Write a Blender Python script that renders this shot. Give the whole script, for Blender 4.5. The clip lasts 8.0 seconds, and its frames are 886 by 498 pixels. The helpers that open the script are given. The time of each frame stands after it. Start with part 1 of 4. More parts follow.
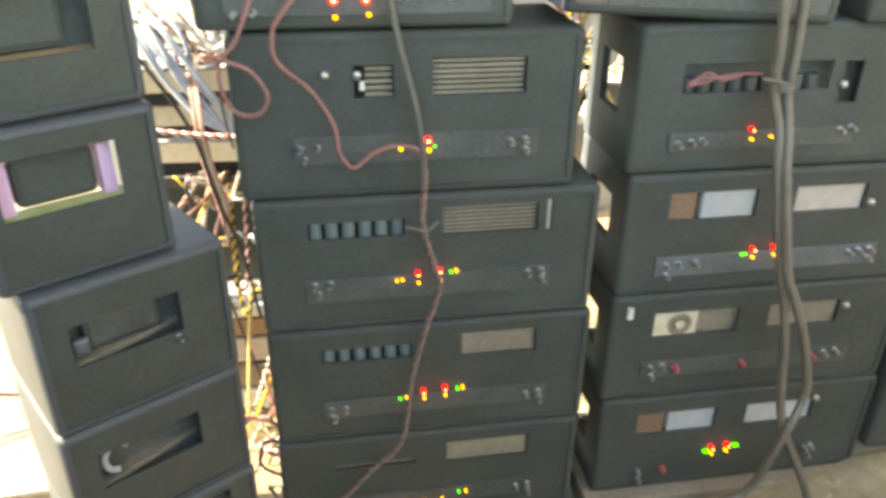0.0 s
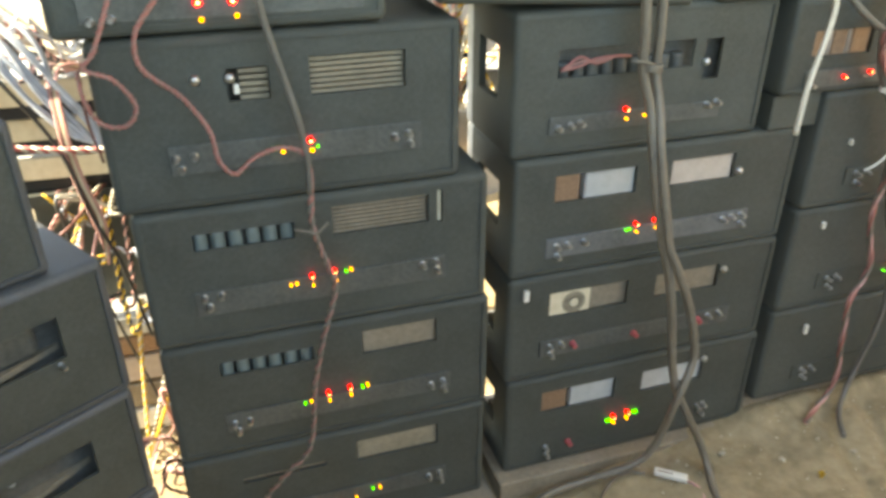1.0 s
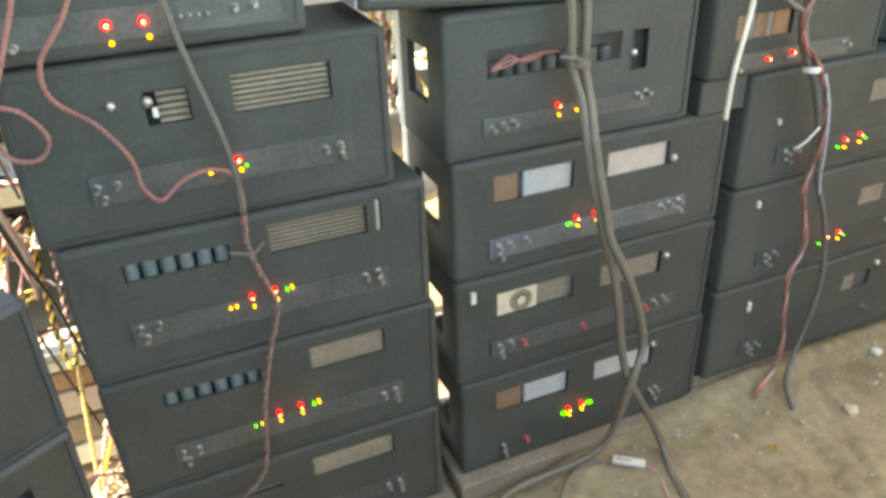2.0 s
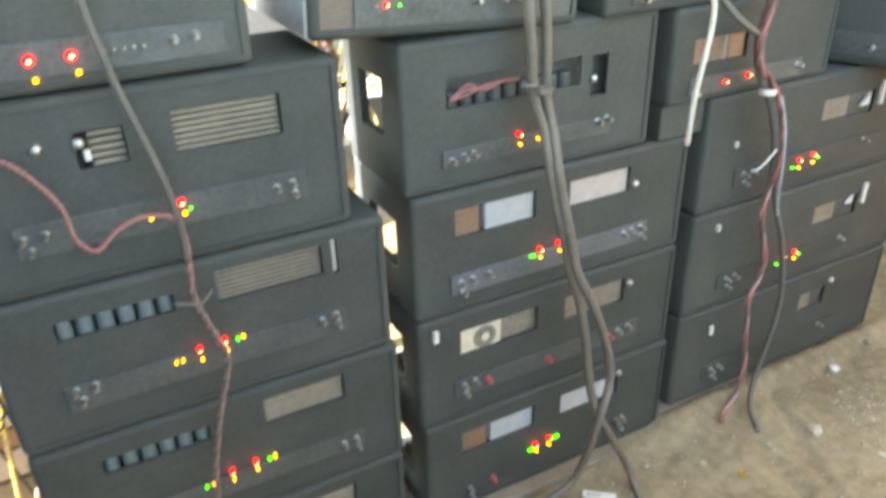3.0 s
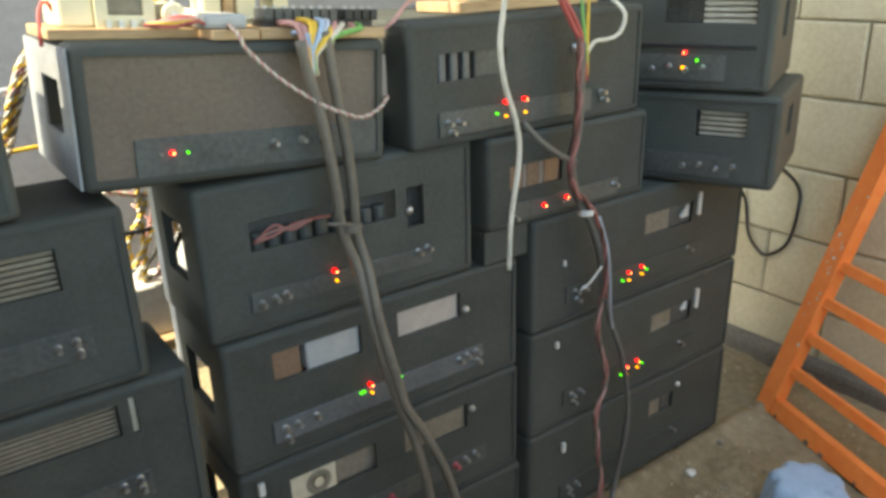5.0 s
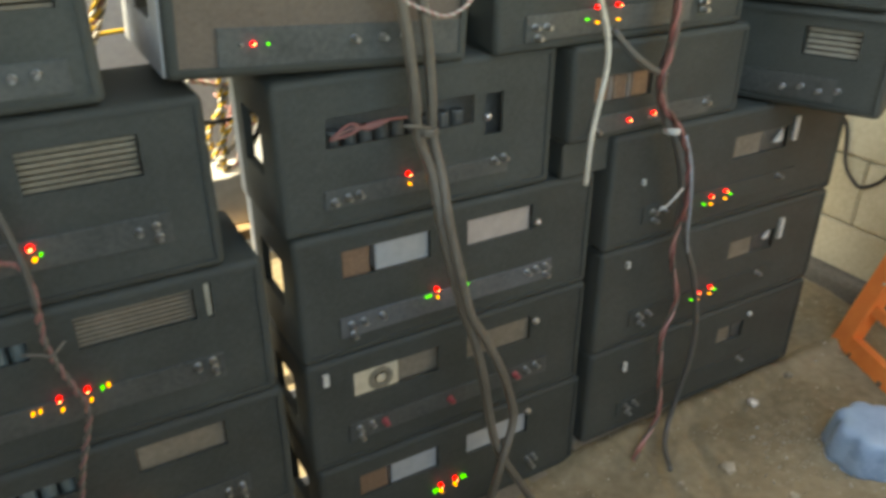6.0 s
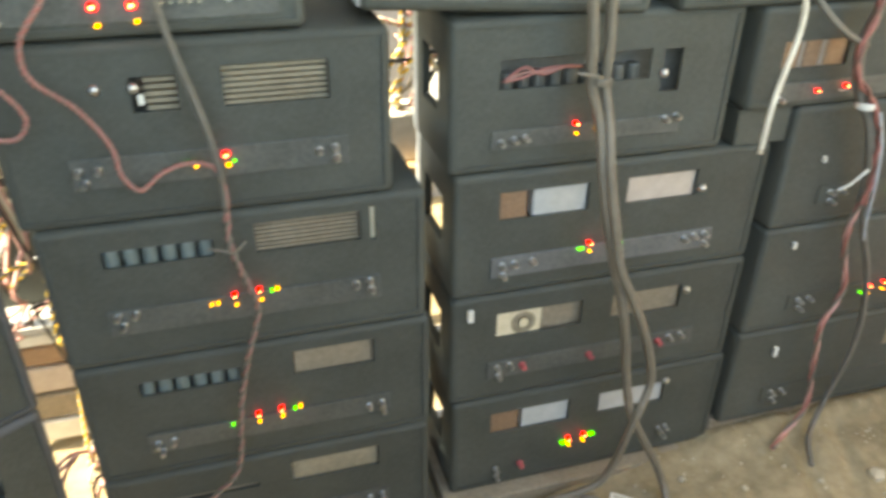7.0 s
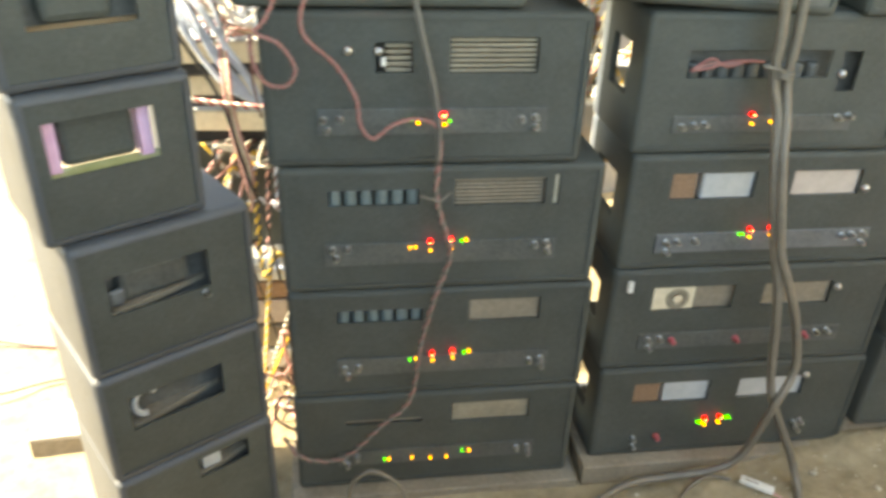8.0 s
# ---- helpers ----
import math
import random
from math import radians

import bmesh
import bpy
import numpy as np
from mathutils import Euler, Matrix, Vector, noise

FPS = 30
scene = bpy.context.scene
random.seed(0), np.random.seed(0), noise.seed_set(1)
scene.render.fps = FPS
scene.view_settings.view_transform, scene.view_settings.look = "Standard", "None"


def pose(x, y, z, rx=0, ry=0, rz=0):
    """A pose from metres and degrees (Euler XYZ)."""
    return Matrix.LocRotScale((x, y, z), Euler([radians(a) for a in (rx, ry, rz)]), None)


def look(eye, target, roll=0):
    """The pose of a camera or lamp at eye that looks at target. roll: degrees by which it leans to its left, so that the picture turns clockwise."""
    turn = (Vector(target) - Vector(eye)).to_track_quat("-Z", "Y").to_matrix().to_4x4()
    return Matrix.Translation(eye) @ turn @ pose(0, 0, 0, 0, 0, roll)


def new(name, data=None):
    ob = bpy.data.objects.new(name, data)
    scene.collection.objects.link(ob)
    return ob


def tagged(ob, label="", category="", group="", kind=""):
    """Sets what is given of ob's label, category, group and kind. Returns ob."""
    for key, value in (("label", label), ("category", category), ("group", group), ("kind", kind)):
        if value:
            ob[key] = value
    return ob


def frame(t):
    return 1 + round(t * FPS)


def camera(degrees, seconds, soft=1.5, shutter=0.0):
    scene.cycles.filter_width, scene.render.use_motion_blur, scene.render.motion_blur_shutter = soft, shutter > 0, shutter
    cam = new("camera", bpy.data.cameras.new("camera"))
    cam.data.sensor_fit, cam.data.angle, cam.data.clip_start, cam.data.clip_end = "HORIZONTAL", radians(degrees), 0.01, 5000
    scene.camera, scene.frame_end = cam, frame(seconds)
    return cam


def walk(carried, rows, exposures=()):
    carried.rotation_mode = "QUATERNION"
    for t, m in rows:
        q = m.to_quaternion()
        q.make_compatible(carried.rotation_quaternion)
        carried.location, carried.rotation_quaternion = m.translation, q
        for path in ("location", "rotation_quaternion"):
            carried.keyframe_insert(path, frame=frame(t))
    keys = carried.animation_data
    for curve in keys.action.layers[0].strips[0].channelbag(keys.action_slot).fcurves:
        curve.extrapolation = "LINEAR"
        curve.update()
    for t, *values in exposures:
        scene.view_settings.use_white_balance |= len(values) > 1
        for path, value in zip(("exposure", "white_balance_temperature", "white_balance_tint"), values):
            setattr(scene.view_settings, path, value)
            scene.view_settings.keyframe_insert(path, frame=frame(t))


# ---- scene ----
cam = camera(60.3, 8.0, soft=3.3, shutter=0.5)
EXPOSURE = 2.84
STOPS = [(0.0, 0.58), (0.5, 0.44), (1.0, 0.42), (1.5, 0.56), (3.0, 0.86), (3.5, 0.92), (4.0, -0.06), (5.5, -0.36), (6.0, -0.42), (6.5, 0.52), (7.0, 0.66), (7.5, 0.32), (8.0, 0.62)]
PATH = [
    (0, (-0.091, -0.064, 1.279), (0.201, 1.683, 0.349), 0.7),
    (0.5, (-0.079, -0.058, 1.279), (0.35, 1.645, 0.321), 0.6),
    (1, (-0.077, -0.056, 1.289), (0.465, 1.615, 0.331), -0.0),
    (1.5, (-0.058, -0.05, 1.305), (0.562, 1.596, 0.354), -1.4),
    (1.7, (-0.052, -0.041, 1.307), (0.586, 1.591, 0.343), -1.9),
    (2.8, (-0.049, 0.017, 1.301), (0.7, 1.59, 0.318), -1.6),
    (3, (-0.049, 0.052, 1.301), (0.758, 1.62, 0.359), -1.7),
    (3.5, (-0.004, 0.073, 1.32), (0.956, 1.615, 0.483), -1.8),
    (3.8, (0.049, 0.038, 1.334), (1.066, 1.572, 0.552), -2.3),
    (4, (0.086, 0.019, 1.339), (1.129, 1.56, 0.607), -2.2),
    (4.2, (0.1, 0.014, 1.341), (1.187, 1.543, 0.65), -2.3),
    (5.3, (0.1, 0.034, 1.336), (1.177, 1.545, 0.59), -1.0),
    (5.5, (0.098, 0.031, 1.336), (1.112, 1.553, 0.527), -0.6),
    (5.8, (0.096, 0.038, 1.324), (1.036, 1.571, 0.448), -0.4),
    (6, (0.11, 0.043, 1.334), (0.981, 1.583, 0.402), -0.0),
    (6.5, (0.098, 0.025, 1.318), (0.825, 1.615, 0.346), 0.2),
    (7, (0.08, 0.006, 1.312), (0.582, 1.659, 0.304), 0.8),
    (7.5, (-0.004, -0.076, 1.298), (0.368, 1.627, 0.316), 1.4),
    (8, (-0.101, -0.143, 1.299), (0.156, 1.584, 0.323), 2.1),
]
WARMTH = {0.0: 8350, 0.5: 8600, 1.0: 8600, 1.5: 8450, 3.0: 7650, 3.5: 7500, 4.0: 7700, 5.5: 7950, 6.0: 8500, 6.5: 8600, 7.0: 8900, 7.5: 9000, 8.0: 8800}
walk(cam, [(t, look(eye, target, roll)) for t, eye, target, roll in PATH], exposures=[(t, EXPOSURE + stops, WARMTH[t], 3) for t, stops in STOPS])

# ---- world, sun, exposure ----
world = bpy.data.worlds.new("sky")
scene.world = world
world.use_nodes = True
wn = world.node_tree
sky = wn.nodes.new("ShaderNodeTexSky")
sky.sky_type, sky.sun_disc = "NISHITA", False
sky.sun_elevation, sky.sun_rotation = radians(52), radians(-87)
wn.links.new(sky.outputs["Color"], wn.nodes["Background"].inputs["Color"])
wn.nodes["Background"].inputs["Strength"].default_value = 0.15
sun = new("sun", bpy.data.lights.new("sun", "SUN"))
sun.data.energy, sun.data.angle, sun.data.color = 2.1, radians(0.5), (1.0, 0.94, 0.84)
SUN_DIR = Vector((-math.cos(radians(52)) * math.sin(radians(87)), math.cos(radians(52)) * math.cos(radians(87)), math.sin(radians(52))))
sun.matrix_world = look((-4, 3, 6), Vector((-4, 3, 6)) - SUN_DIR)

# ---- materials ----
def shader(name):
    m = bpy.data.materials.new(name)
    m.use_nodes = True
    return m, m.node_tree.nodes, m.node_tree.links, m.node_tree.nodes["Principled BSDF"]


def surface(name, low, high, rough=0.7, metal=0.0, grain=60.0, stain=4.0, bump=0.15, bump_scale=None, spec=0.5, vary=0.0, stretch=(1, 1, 1), dist=0.004):
    """A material whose colour runs from low to high by a fine grain and a broad stain, with fine relief."""
    m, n, l, b = shader(name)
    tex = n.new("ShaderNodeTexCoord")
    mp = n.new("ShaderNodeMapping")
    mp.inputs["Scale"].default_value = stretch
    l.new(tex.outputs["Object"], mp.inputs["Vector"])
    fine = n.new("ShaderNodeTexNoise")
    fine.inputs["Scale"].default_value, fine.inputs["Detail"].default_value = grain, 6
    broad = n.new("ShaderNodeTexNoise")
    broad.inputs["Scale"].default_value, broad.inputs["Detail"].default_value = stain, 5
    l.new(mp.outputs["Vector"], fine.inputs["Vector"])
    l.new(mp.outputs["Vector"], broad.inputs["Vector"])
    mix = n.new("ShaderNodeMath")
    mix.operation = "MULTIPLY_ADD"
    mix.inputs[1].default_value = 0.45
    half = n.new("ShaderNodeMath")
    half.operation = "MULTIPLY"
    half.inputs[1].default_value = 0.55
    l.new(broad.outputs["Fac"], half.inputs[0])
    l.new(fine.outputs["Fac"], mix.inputs[0])
    l.new(half.outputs[0], mix.inputs[2])
    ramp = n.new("ShaderNodeValToRGB")
    ramp.color_ramp.elements[0].position, ramp.color_ramp.elements[1].position = 0.34, 0.66
    ramp.color_ramp.elements[0].color, ramp.color_ramp.elements[1].color = (*low, 1), (*high, 1)
    l.new(mix.outputs[0], ramp.inputs["Fac"])
    out = ramp.outputs["Color"]
    if vary:
        info = n.new("ShaderNodeObjectInfo")
        hsv = n.new("ShaderNodeHueSaturation")
        mr = n.new("ShaderNodeMapRange")
        mr.inputs["To Min"].default_value, mr.inputs["To Max"].default_value = 1 - vary, 1 + vary
        l.new(info.outputs["Random"], mr.inputs["Value"])
        l.new(mr.outputs["Result"], hsv.inputs["Value"])
        l.new(out, hsv.inputs["Color"])
        out = hsv.outputs["Color"]
    l.new(out, b.inputs["Base Color"])
    b.inputs["Metallic"].default_value = metal
    b.inputs["Specular IOR Level"].default_value = spec
    rr = n.new("ShaderNodeMapRange")
    rr.inputs["To Min"].default_value, rr.inputs["To Max"].default_value = max(rough - 0.12, 0.02), min(rough + 0.12, 1)
    l.new(broad.outputs["Fac"], rr.inputs["Value"])
    l.new(rr.outputs["Result"], b.inputs["Roughness"])
    if bump:
        bp = n.new("ShaderNodeBump")
        bp.inputs["Strength"].default_value, bp.inputs["Distance"].default_value = bump, dist
        src = fine
        if bump_scale:
            src = n.new("ShaderNodeTexNoise")
            src.inputs["Scale"].default_value, src.inputs["Detail"].default_value = bump_scale, 4
            l.new(mp.outputs["Vector"], src.inputs["Vector"])
        l.new(src.outputs["Fac"], bp.inputs["Height"])
        l.new(bp.outputs["Normal"], b.inputs["Normal"])
    return m


def glow(name, colour, strength):
    m, n, l, b = shader(name)
    b.inputs["Base Color"].default_value = (*[0.6 * c for c in colour], 1)
    b.inputs["Emission Color"].default_value = (*colour, 1)
    b.inputs["Emission Strength"].default_value = strength
    b.inputs["Roughness"].default_value = 0.2
    return m


CARPET = surface("black_textured_paint", (0.046, 0.050, 0.043), (0.076, 0.081, 0.071), rough=0.72, grain=420, stain=7, bump=0.3, bump_scale=600, spec=0.35, vary=0.12)
CARPET_DUSTY = surface("dusty_black_textured_paint", (0.052, 0.056, 0.060), (0.088, 0.092, 0.097), rough=0.55, grain=420, stain=7, bump=0.2, bump_scale=600, spec=0.5)
PANEL = surface("black_board_paint", (0.045, 0.049, 0.042), (0.073, 0.078, 0.068), rough=0.6, grain=160, stain=9, bump=0.2, spec=0.35, vary=0.12)
# Dust colour raised so that haze over the dark openings is in it.
INNER = surface("dusty_haze_lifted_board", (0.07, 0.068, 0.06), (0.14, 0.135, 0.12), rough=0.8, grain=120, stain=10, bump=0.1)
STRIP = surface("dusty_black_metal_panel", (0.062, 0.066, 0.062), (0.128, 0.132, 0.122), rough=0.5, metal=0.3, grain=120, stain=14, bump=0.05)
STRIP_LIGHT = surface("grey_metal_panel", (0.10, 0.11, 0.115), (0.19, 0.20, 0.205), rough=0.45, metal=0.4, grain=120, stain=14, bump=0.05)
CHROME = surface("bright_metal", (0.42, 0.42, 0.41), (0.62, 0.62, 0.60), rough=0.38, metal=1.0, grain=80, bump=0.05)
BLACKPLASTIC = surface("black_plastic", (0.012, 0.012, 0.013), (0.028, 0.028, 0.03), rough=0.4, grain=90, bump=0.05)
TEAL = surface("teal_capacitor_sleeve", (0.11, 0.138, 0.134), (0.175, 0.21, 0.204), rough=0.35, grain=60, bump=0.04)
TAN = surface("dusty_tan_fins", (0.16, 0.135, 0.095), (0.29, 0.25, 0.18), rough=0.65, grain=90, stain=12, bump=0.1)
DUSTBROWN = surface("dusty_brown_cover", (0.165, 0.135, 0.095), (0.27, 0.225, 0.165), rough=0.75, grain=90, stain=10, bump=0.1)
BROWNFRONT = surface("brown_hardboard_front", (0.125, 0.094, 0.068), (0.19, 0.148, 0.112), rough=0.7, grain=140, stain=5, bump=0.12)
COPPER = surface("varnished_copper_winding", (0.20, 0.12, 0.075), (0.34, 0.22, 0.14), rough=0.5, metal=0.2, grain=140, bump=0.15)
LOUVRE = surface("dusty_pale_louvre", (0.30, 0.27, 0.21), (0.44, 0.41, 0.33), rough=0.7, grain=60, bump=0.08)
CREAM = surface("cream_paper_board", (0.52, 0.44, 0.30), (0.70, 0.62, 0.46), rough=0.75, grain=60, bump=0.08)
PINKBOARD = surface("pinkish_white_cover", (0.36, 0.30, 0.25), (0.48, 0.41, 0.35), rough=0.7, grain=60, bump=0.08)
WHITECOVER = surface("greyish_white_cover", (0.34, 0.35, 0.34), (0.47, 0.475, 0.465), rough=0.6, grain=60, bump=0.08)
PALEGREY = surface("dusty_pale_grey_paint", (0.22, 0.23, 0.235), (0.34, 0.35, 0.355), rough=0.6, grain=60, stain=8, bump=0.08)
WOOD = surface("raw_pine_board", (0.34, 0.21, 0.10), (0.58, 0.40, 0.22), rough=0.7, grain=30, stain=6, stretch=(1, 12, 12), bump=0.2)
MAGENTA = surface("pinkish_board_edge", (0.55, 0.30, 0.45), (0.72, 0.48, 0.62), rough=0.6, grain=40, bump=0.05)
OLIVE = surface("yellow_green_board", (0.38, 0.38, 0.14), (0.56, 0.55, 0.26), rough=0.6, grain=40, bump=0.05)
ORANGE = surface("chipped_orange_enamel", (0.88, 0.20, 0.045), (0.98, 0.30, 0.075), rough=0.45, grain=30, stain=8, bump=0.12)
BLUE = surface("faded_blue_plastic", (0.24, 0.36, 0.52), (0.34, 0.48, 0.64), rough=0.3, grain=30, stain=8, bump=0.06)
EARTH = surface("dry_dusty_earth", (0.20, 0.158, 0.095), (0.37, 0.302, 0.195), rough=0.95, grain=38, stain=2.6, bump=0.5, bump_scale=90, spec=0.1, dist=0.006)
STONE = surface("small_stones", (0.28, 0.24, 0.17), (0.52, 0.46, 0.36), rough=0.9, grain=40, bump=0.3, vary=0.3)
BLOCK = surface("cream_painted_block", (0.46, 0.40, 0.255), (0.62, 0.555, 0.39), rough=0.9, grain=70, stain=3.0, bump=0.5, vary=0.05, dist=0.003)
MORTAR = surface("grey_mortar", (0.33, 0.29, 0.195), (0.45, 0.405, 0.285), rough=0.95, grain=90, bump=0.5)
CONCRETE = surface("damp_dark_cement", (0.11, 0.10, 0.08), (0.20, 0.18, 0.145), rough=0.9, grain=70, stain=5, bump=0.5)
GREYWALL = surface("grey_cement_render", (0.30, 0.30, 0.31), (0.40, 0.40, 0.41), rough=0.9, grain=40, stain=2, bump=0.3)
ROOF = surface("sun_blocking_sheet", (0.26, 0.26, 0.26), (0.40, 0.39, 0.37), rough=0.6, metal=0.3, grain=30, stain=2, bump=0.1)
PCB = surface("brown_circuit_board", (0.34, 0.19, 0.07), (0.52, 0.33, 0.14), rough=0.5, grain=60, bump=0.05)
YELLOWCASE = surface("cream_plastic_case", (0.62, 0.56, 0.36), (0.78, 0.72, 0.52), rough=0.5, grain=30, bump=0.05)
LABEL = surface("dirty_white_label", (0.55, 0.53, 0.47), (0.74, 0.72, 0.66), rough=0.7, grain=40, bump=0.03)
LEAF = surface("yellow_leaf", (0.5, 0.32, 0.04), (0.7, 0.48, 0.08), rough=0.6, grain=40, bump=0.1)


def plastic(name, c, rough=0.45):
    return surface(name, tuple(0.8 * v for v in c), tuple(min(1.15 * v, 1) for v in c), rough=rough, grain=70, stain=12, bump=0.05)


W_GREY = plastic("grey_cable_jacket", (0.155, 0.135, 0.105))
W_GREY2 = plastic("dusty_grey_cable_jacket", (0.12, 0.112, 0.096))
W_WHITE = plastic("ivory_cable_jacket", (0.62, 0.58, 0.48))
W_RED = plastic("red_wire", (0.42, 0.085, 0.075))
W_PINK = plastic("faded_pink_wire", (0.52, 0.27, 0.24))
W_DUSTRED = plastic("dusty_red_wire", (0.33, 0.125, 0.105))
W_DUSTPINK = plastic("dusty_pink_wire", (0.29, 0.15, 0.125))
W_BROWN = plastic("brown_wire", (0.17, 0.075, 0.06))
W_YELLOW = plastic("yellow_wire", (0.74, 0.47, 0.05))
W_BLACK = plastic("black_wire", (0.018, 0.018, 0.02))
W_SILVER = plastic("pale_blue_grey_hose", (0.50, 0.55, 0.64), 0.35)
W_PALE = plastic("dusty_pale_grey_wire", (0.34, 0.37, 0.40))
W_BLUE = plastic("pale_blue_wire", (0.34, 0.46, 0.62))
W_GREEN = plastic("green_wire", (0.18, 0.45, 0.12))
W_TIE = plastic("nylon_tie", (0.58, 0.57, 0.52))
RED_KNOB = plastic("red_knob_cap", (0.40, 0.085, 0.09))
LED_RED = glow("red_led", (1.0, 0.004, 0.006), 1.3)
LED_TIP = glow("red_led_tip", (1.0, 0.34, 0.12), 2.4)
LED_AMBER = glow("amber_led", (1.0, 0.38, 0.004), 0.65)
LED_GREEN = glow("green_led", (0.06, 1.0, 0.006), 0.5)
LED_OFF = plastic("unlit_led", (0.45, 0.43, 0.34), 0.2)

# ---- mesh helpers ----
def part(name, bm, material, parent=None, label="", smooth=False, m=None):
    me = bpy.data.meshes.new(name)
    bmesh.ops.recalc_face_normals(bm, faces=bm.faces)
    bm.to_mesh(me)
    bm.free()
    if smooth:
        for p in me.polygons:
            p.use_smooth = True
    me.materials.append(material)
    ob = new(name, me)
    if parent is not None:
        ob.parent = parent
    if m is not None:
        ob.matrix_basis = m
    if label:
        tagged(ob, label)
    return ob


def thing(name, label, category, m=None, group="", kind=""):
    ob = new(name)
    ob.empty_display_size = 0.05
    if m is not None:
        ob.matrix_basis = m
    return tagged(ob, label, category, group, kind)


def box(bm, x0, x1, y0, y1, z0, z1, bevel=0.0, segs=2):
    r = bmesh.ops.create_cube(bm, size=1.0)
    vs = r["verts"]
    for v in vs:
        v.co = Vector((x0 + (v.co.x + 0.5) * (x1 - x0), y0 + (v.co.y + 0.5) * (y1 - y0), z0 + (v.co.z + 0.5) * (z1 - z0)))
    if bevel:
        es = {e for v in vs for e in v.link_edges}
        bmesh.ops.bevel(bm, geom=list(es), offset=bevel, segments=segs, affect="EDGES", profile=0.5)
    return bm


def new_box(*a, **k):
    return box(bmesh.new(), *a, **k)


def lathe(bm, profile, centre, axis="Z", seg=16):
    """Turns (radius, height) pairs about an axis through centre."""
    rings = []
    for r, h in profile:
        ring = []
        for i in range(seg):
            a = 2 * math.pi * i / seg
            p = {"Z": (r * math.cos(a), r * math.sin(a), h), "Y": (r * math.cos(a), h, r * math.sin(a)), "X": (h, r * math.cos(a), r * math.sin(a))}[axis]
            ring.append(bm.verts.new(Vector(centre) + Vector(p)))
        rings.append(ring)
    for a, b in zip(rings, rings[1:]):
        for i in range(seg):
            bm.faces.new((a[i], a[(i + 1) % seg], b[(i + 1) % seg], b[i]))
    bm.faces.new(rings[0])
    bm.faces.new(rings[-1])
    return bm


def glide(pts, step=0.012):
    """A smooth line through the points given."""
    P = [Vector(p) for p in pts]
    P = [P[0] * 2 - P[1]] + P + [P[-1] * 2 - P[-2]]
    out = []
    for i in range(1, len(P) - 2):
        a, b, c, d = P[i - 1:i + 3]
        k = max(2, int((c - b).length / step))
        for j in range(k):
            t = j / k
            out.append(0.5 * (2 * b + (c - a) * t + (2 * a - 5 * b + 4 * c - d) * t * t + (3 * b - a - 3 * c + d) * t ** 3))
    out.append(P[-2])
    return out


def tube(bm, line, radius, seg=8):
    rings, up = [], Vector((0.3, 0.9, 0.2)).normalized()
    for i, p in enumerate(line):
        d = (line[min(i + 1, len(line) - 1)] - line[max(i - 1, 0)]).normalized()
        u = (up - d * up.dot(d)).normalized()
        w = d.cross(u)
        up = u
        rings.append([bm.verts.new(p + radius * (math.cos(2 * math.pi * k / seg) * u + math.sin(2 * math.pi * k / seg) * w)) for k in range(seg)])
    for a, b in zip(rings, rings[1:]):
        for k in range(seg):
            bm.faces.new((a[k], a[(k + 1) % seg], b[(k + 1) % seg], b[k]))
    bm.faces.new(rings[0])
    bm.faces.new(rings[-1])
    return bm


def strand(line, offset, turns, phase):
    """A line wound about another, for twisted pairs."""
    out, up, run = [], Vector((0.3, 0.9, 0.2)).normalized(), 0.0
    for i, p in enumerate(line):
        d = (line[min(i + 1, len(line) - 1)] - line[max(i - 1, 0)]).normalized()
        u = (up - d * up.dot(d)).normalized()
        up = u
        if i:
            run += (p - line[i - 1]).length
        a = phase + 2 * math.pi * turns * run
        out.append(p + offset * (math.cos(a) * u + math.sin(a) * d.cross(u)))
    return out


def cable(name, label, pts, radius, material, category="cable", group=""):
    ob = part(name, tube(bmesh.new(), glide(pts), radius), material, smooth=True)
    return tagged(ob, label, category, group)


def twisted(name, label, pts, radius, materials, turns=45, group=""):
    """A twisted wire, one mesh for each strand."""
    ob = thing(name, label, "wire", group=group)
    line = glide(pts, 0.004)
    for i, mt in enumerate(materials):
        part("strand", tube(bmesh.new(), strand(line, radius * 0.95, turns, 2 * math.pi * i / len(materials)), radius, 5), mt, ob, smooth=True)
    return ob


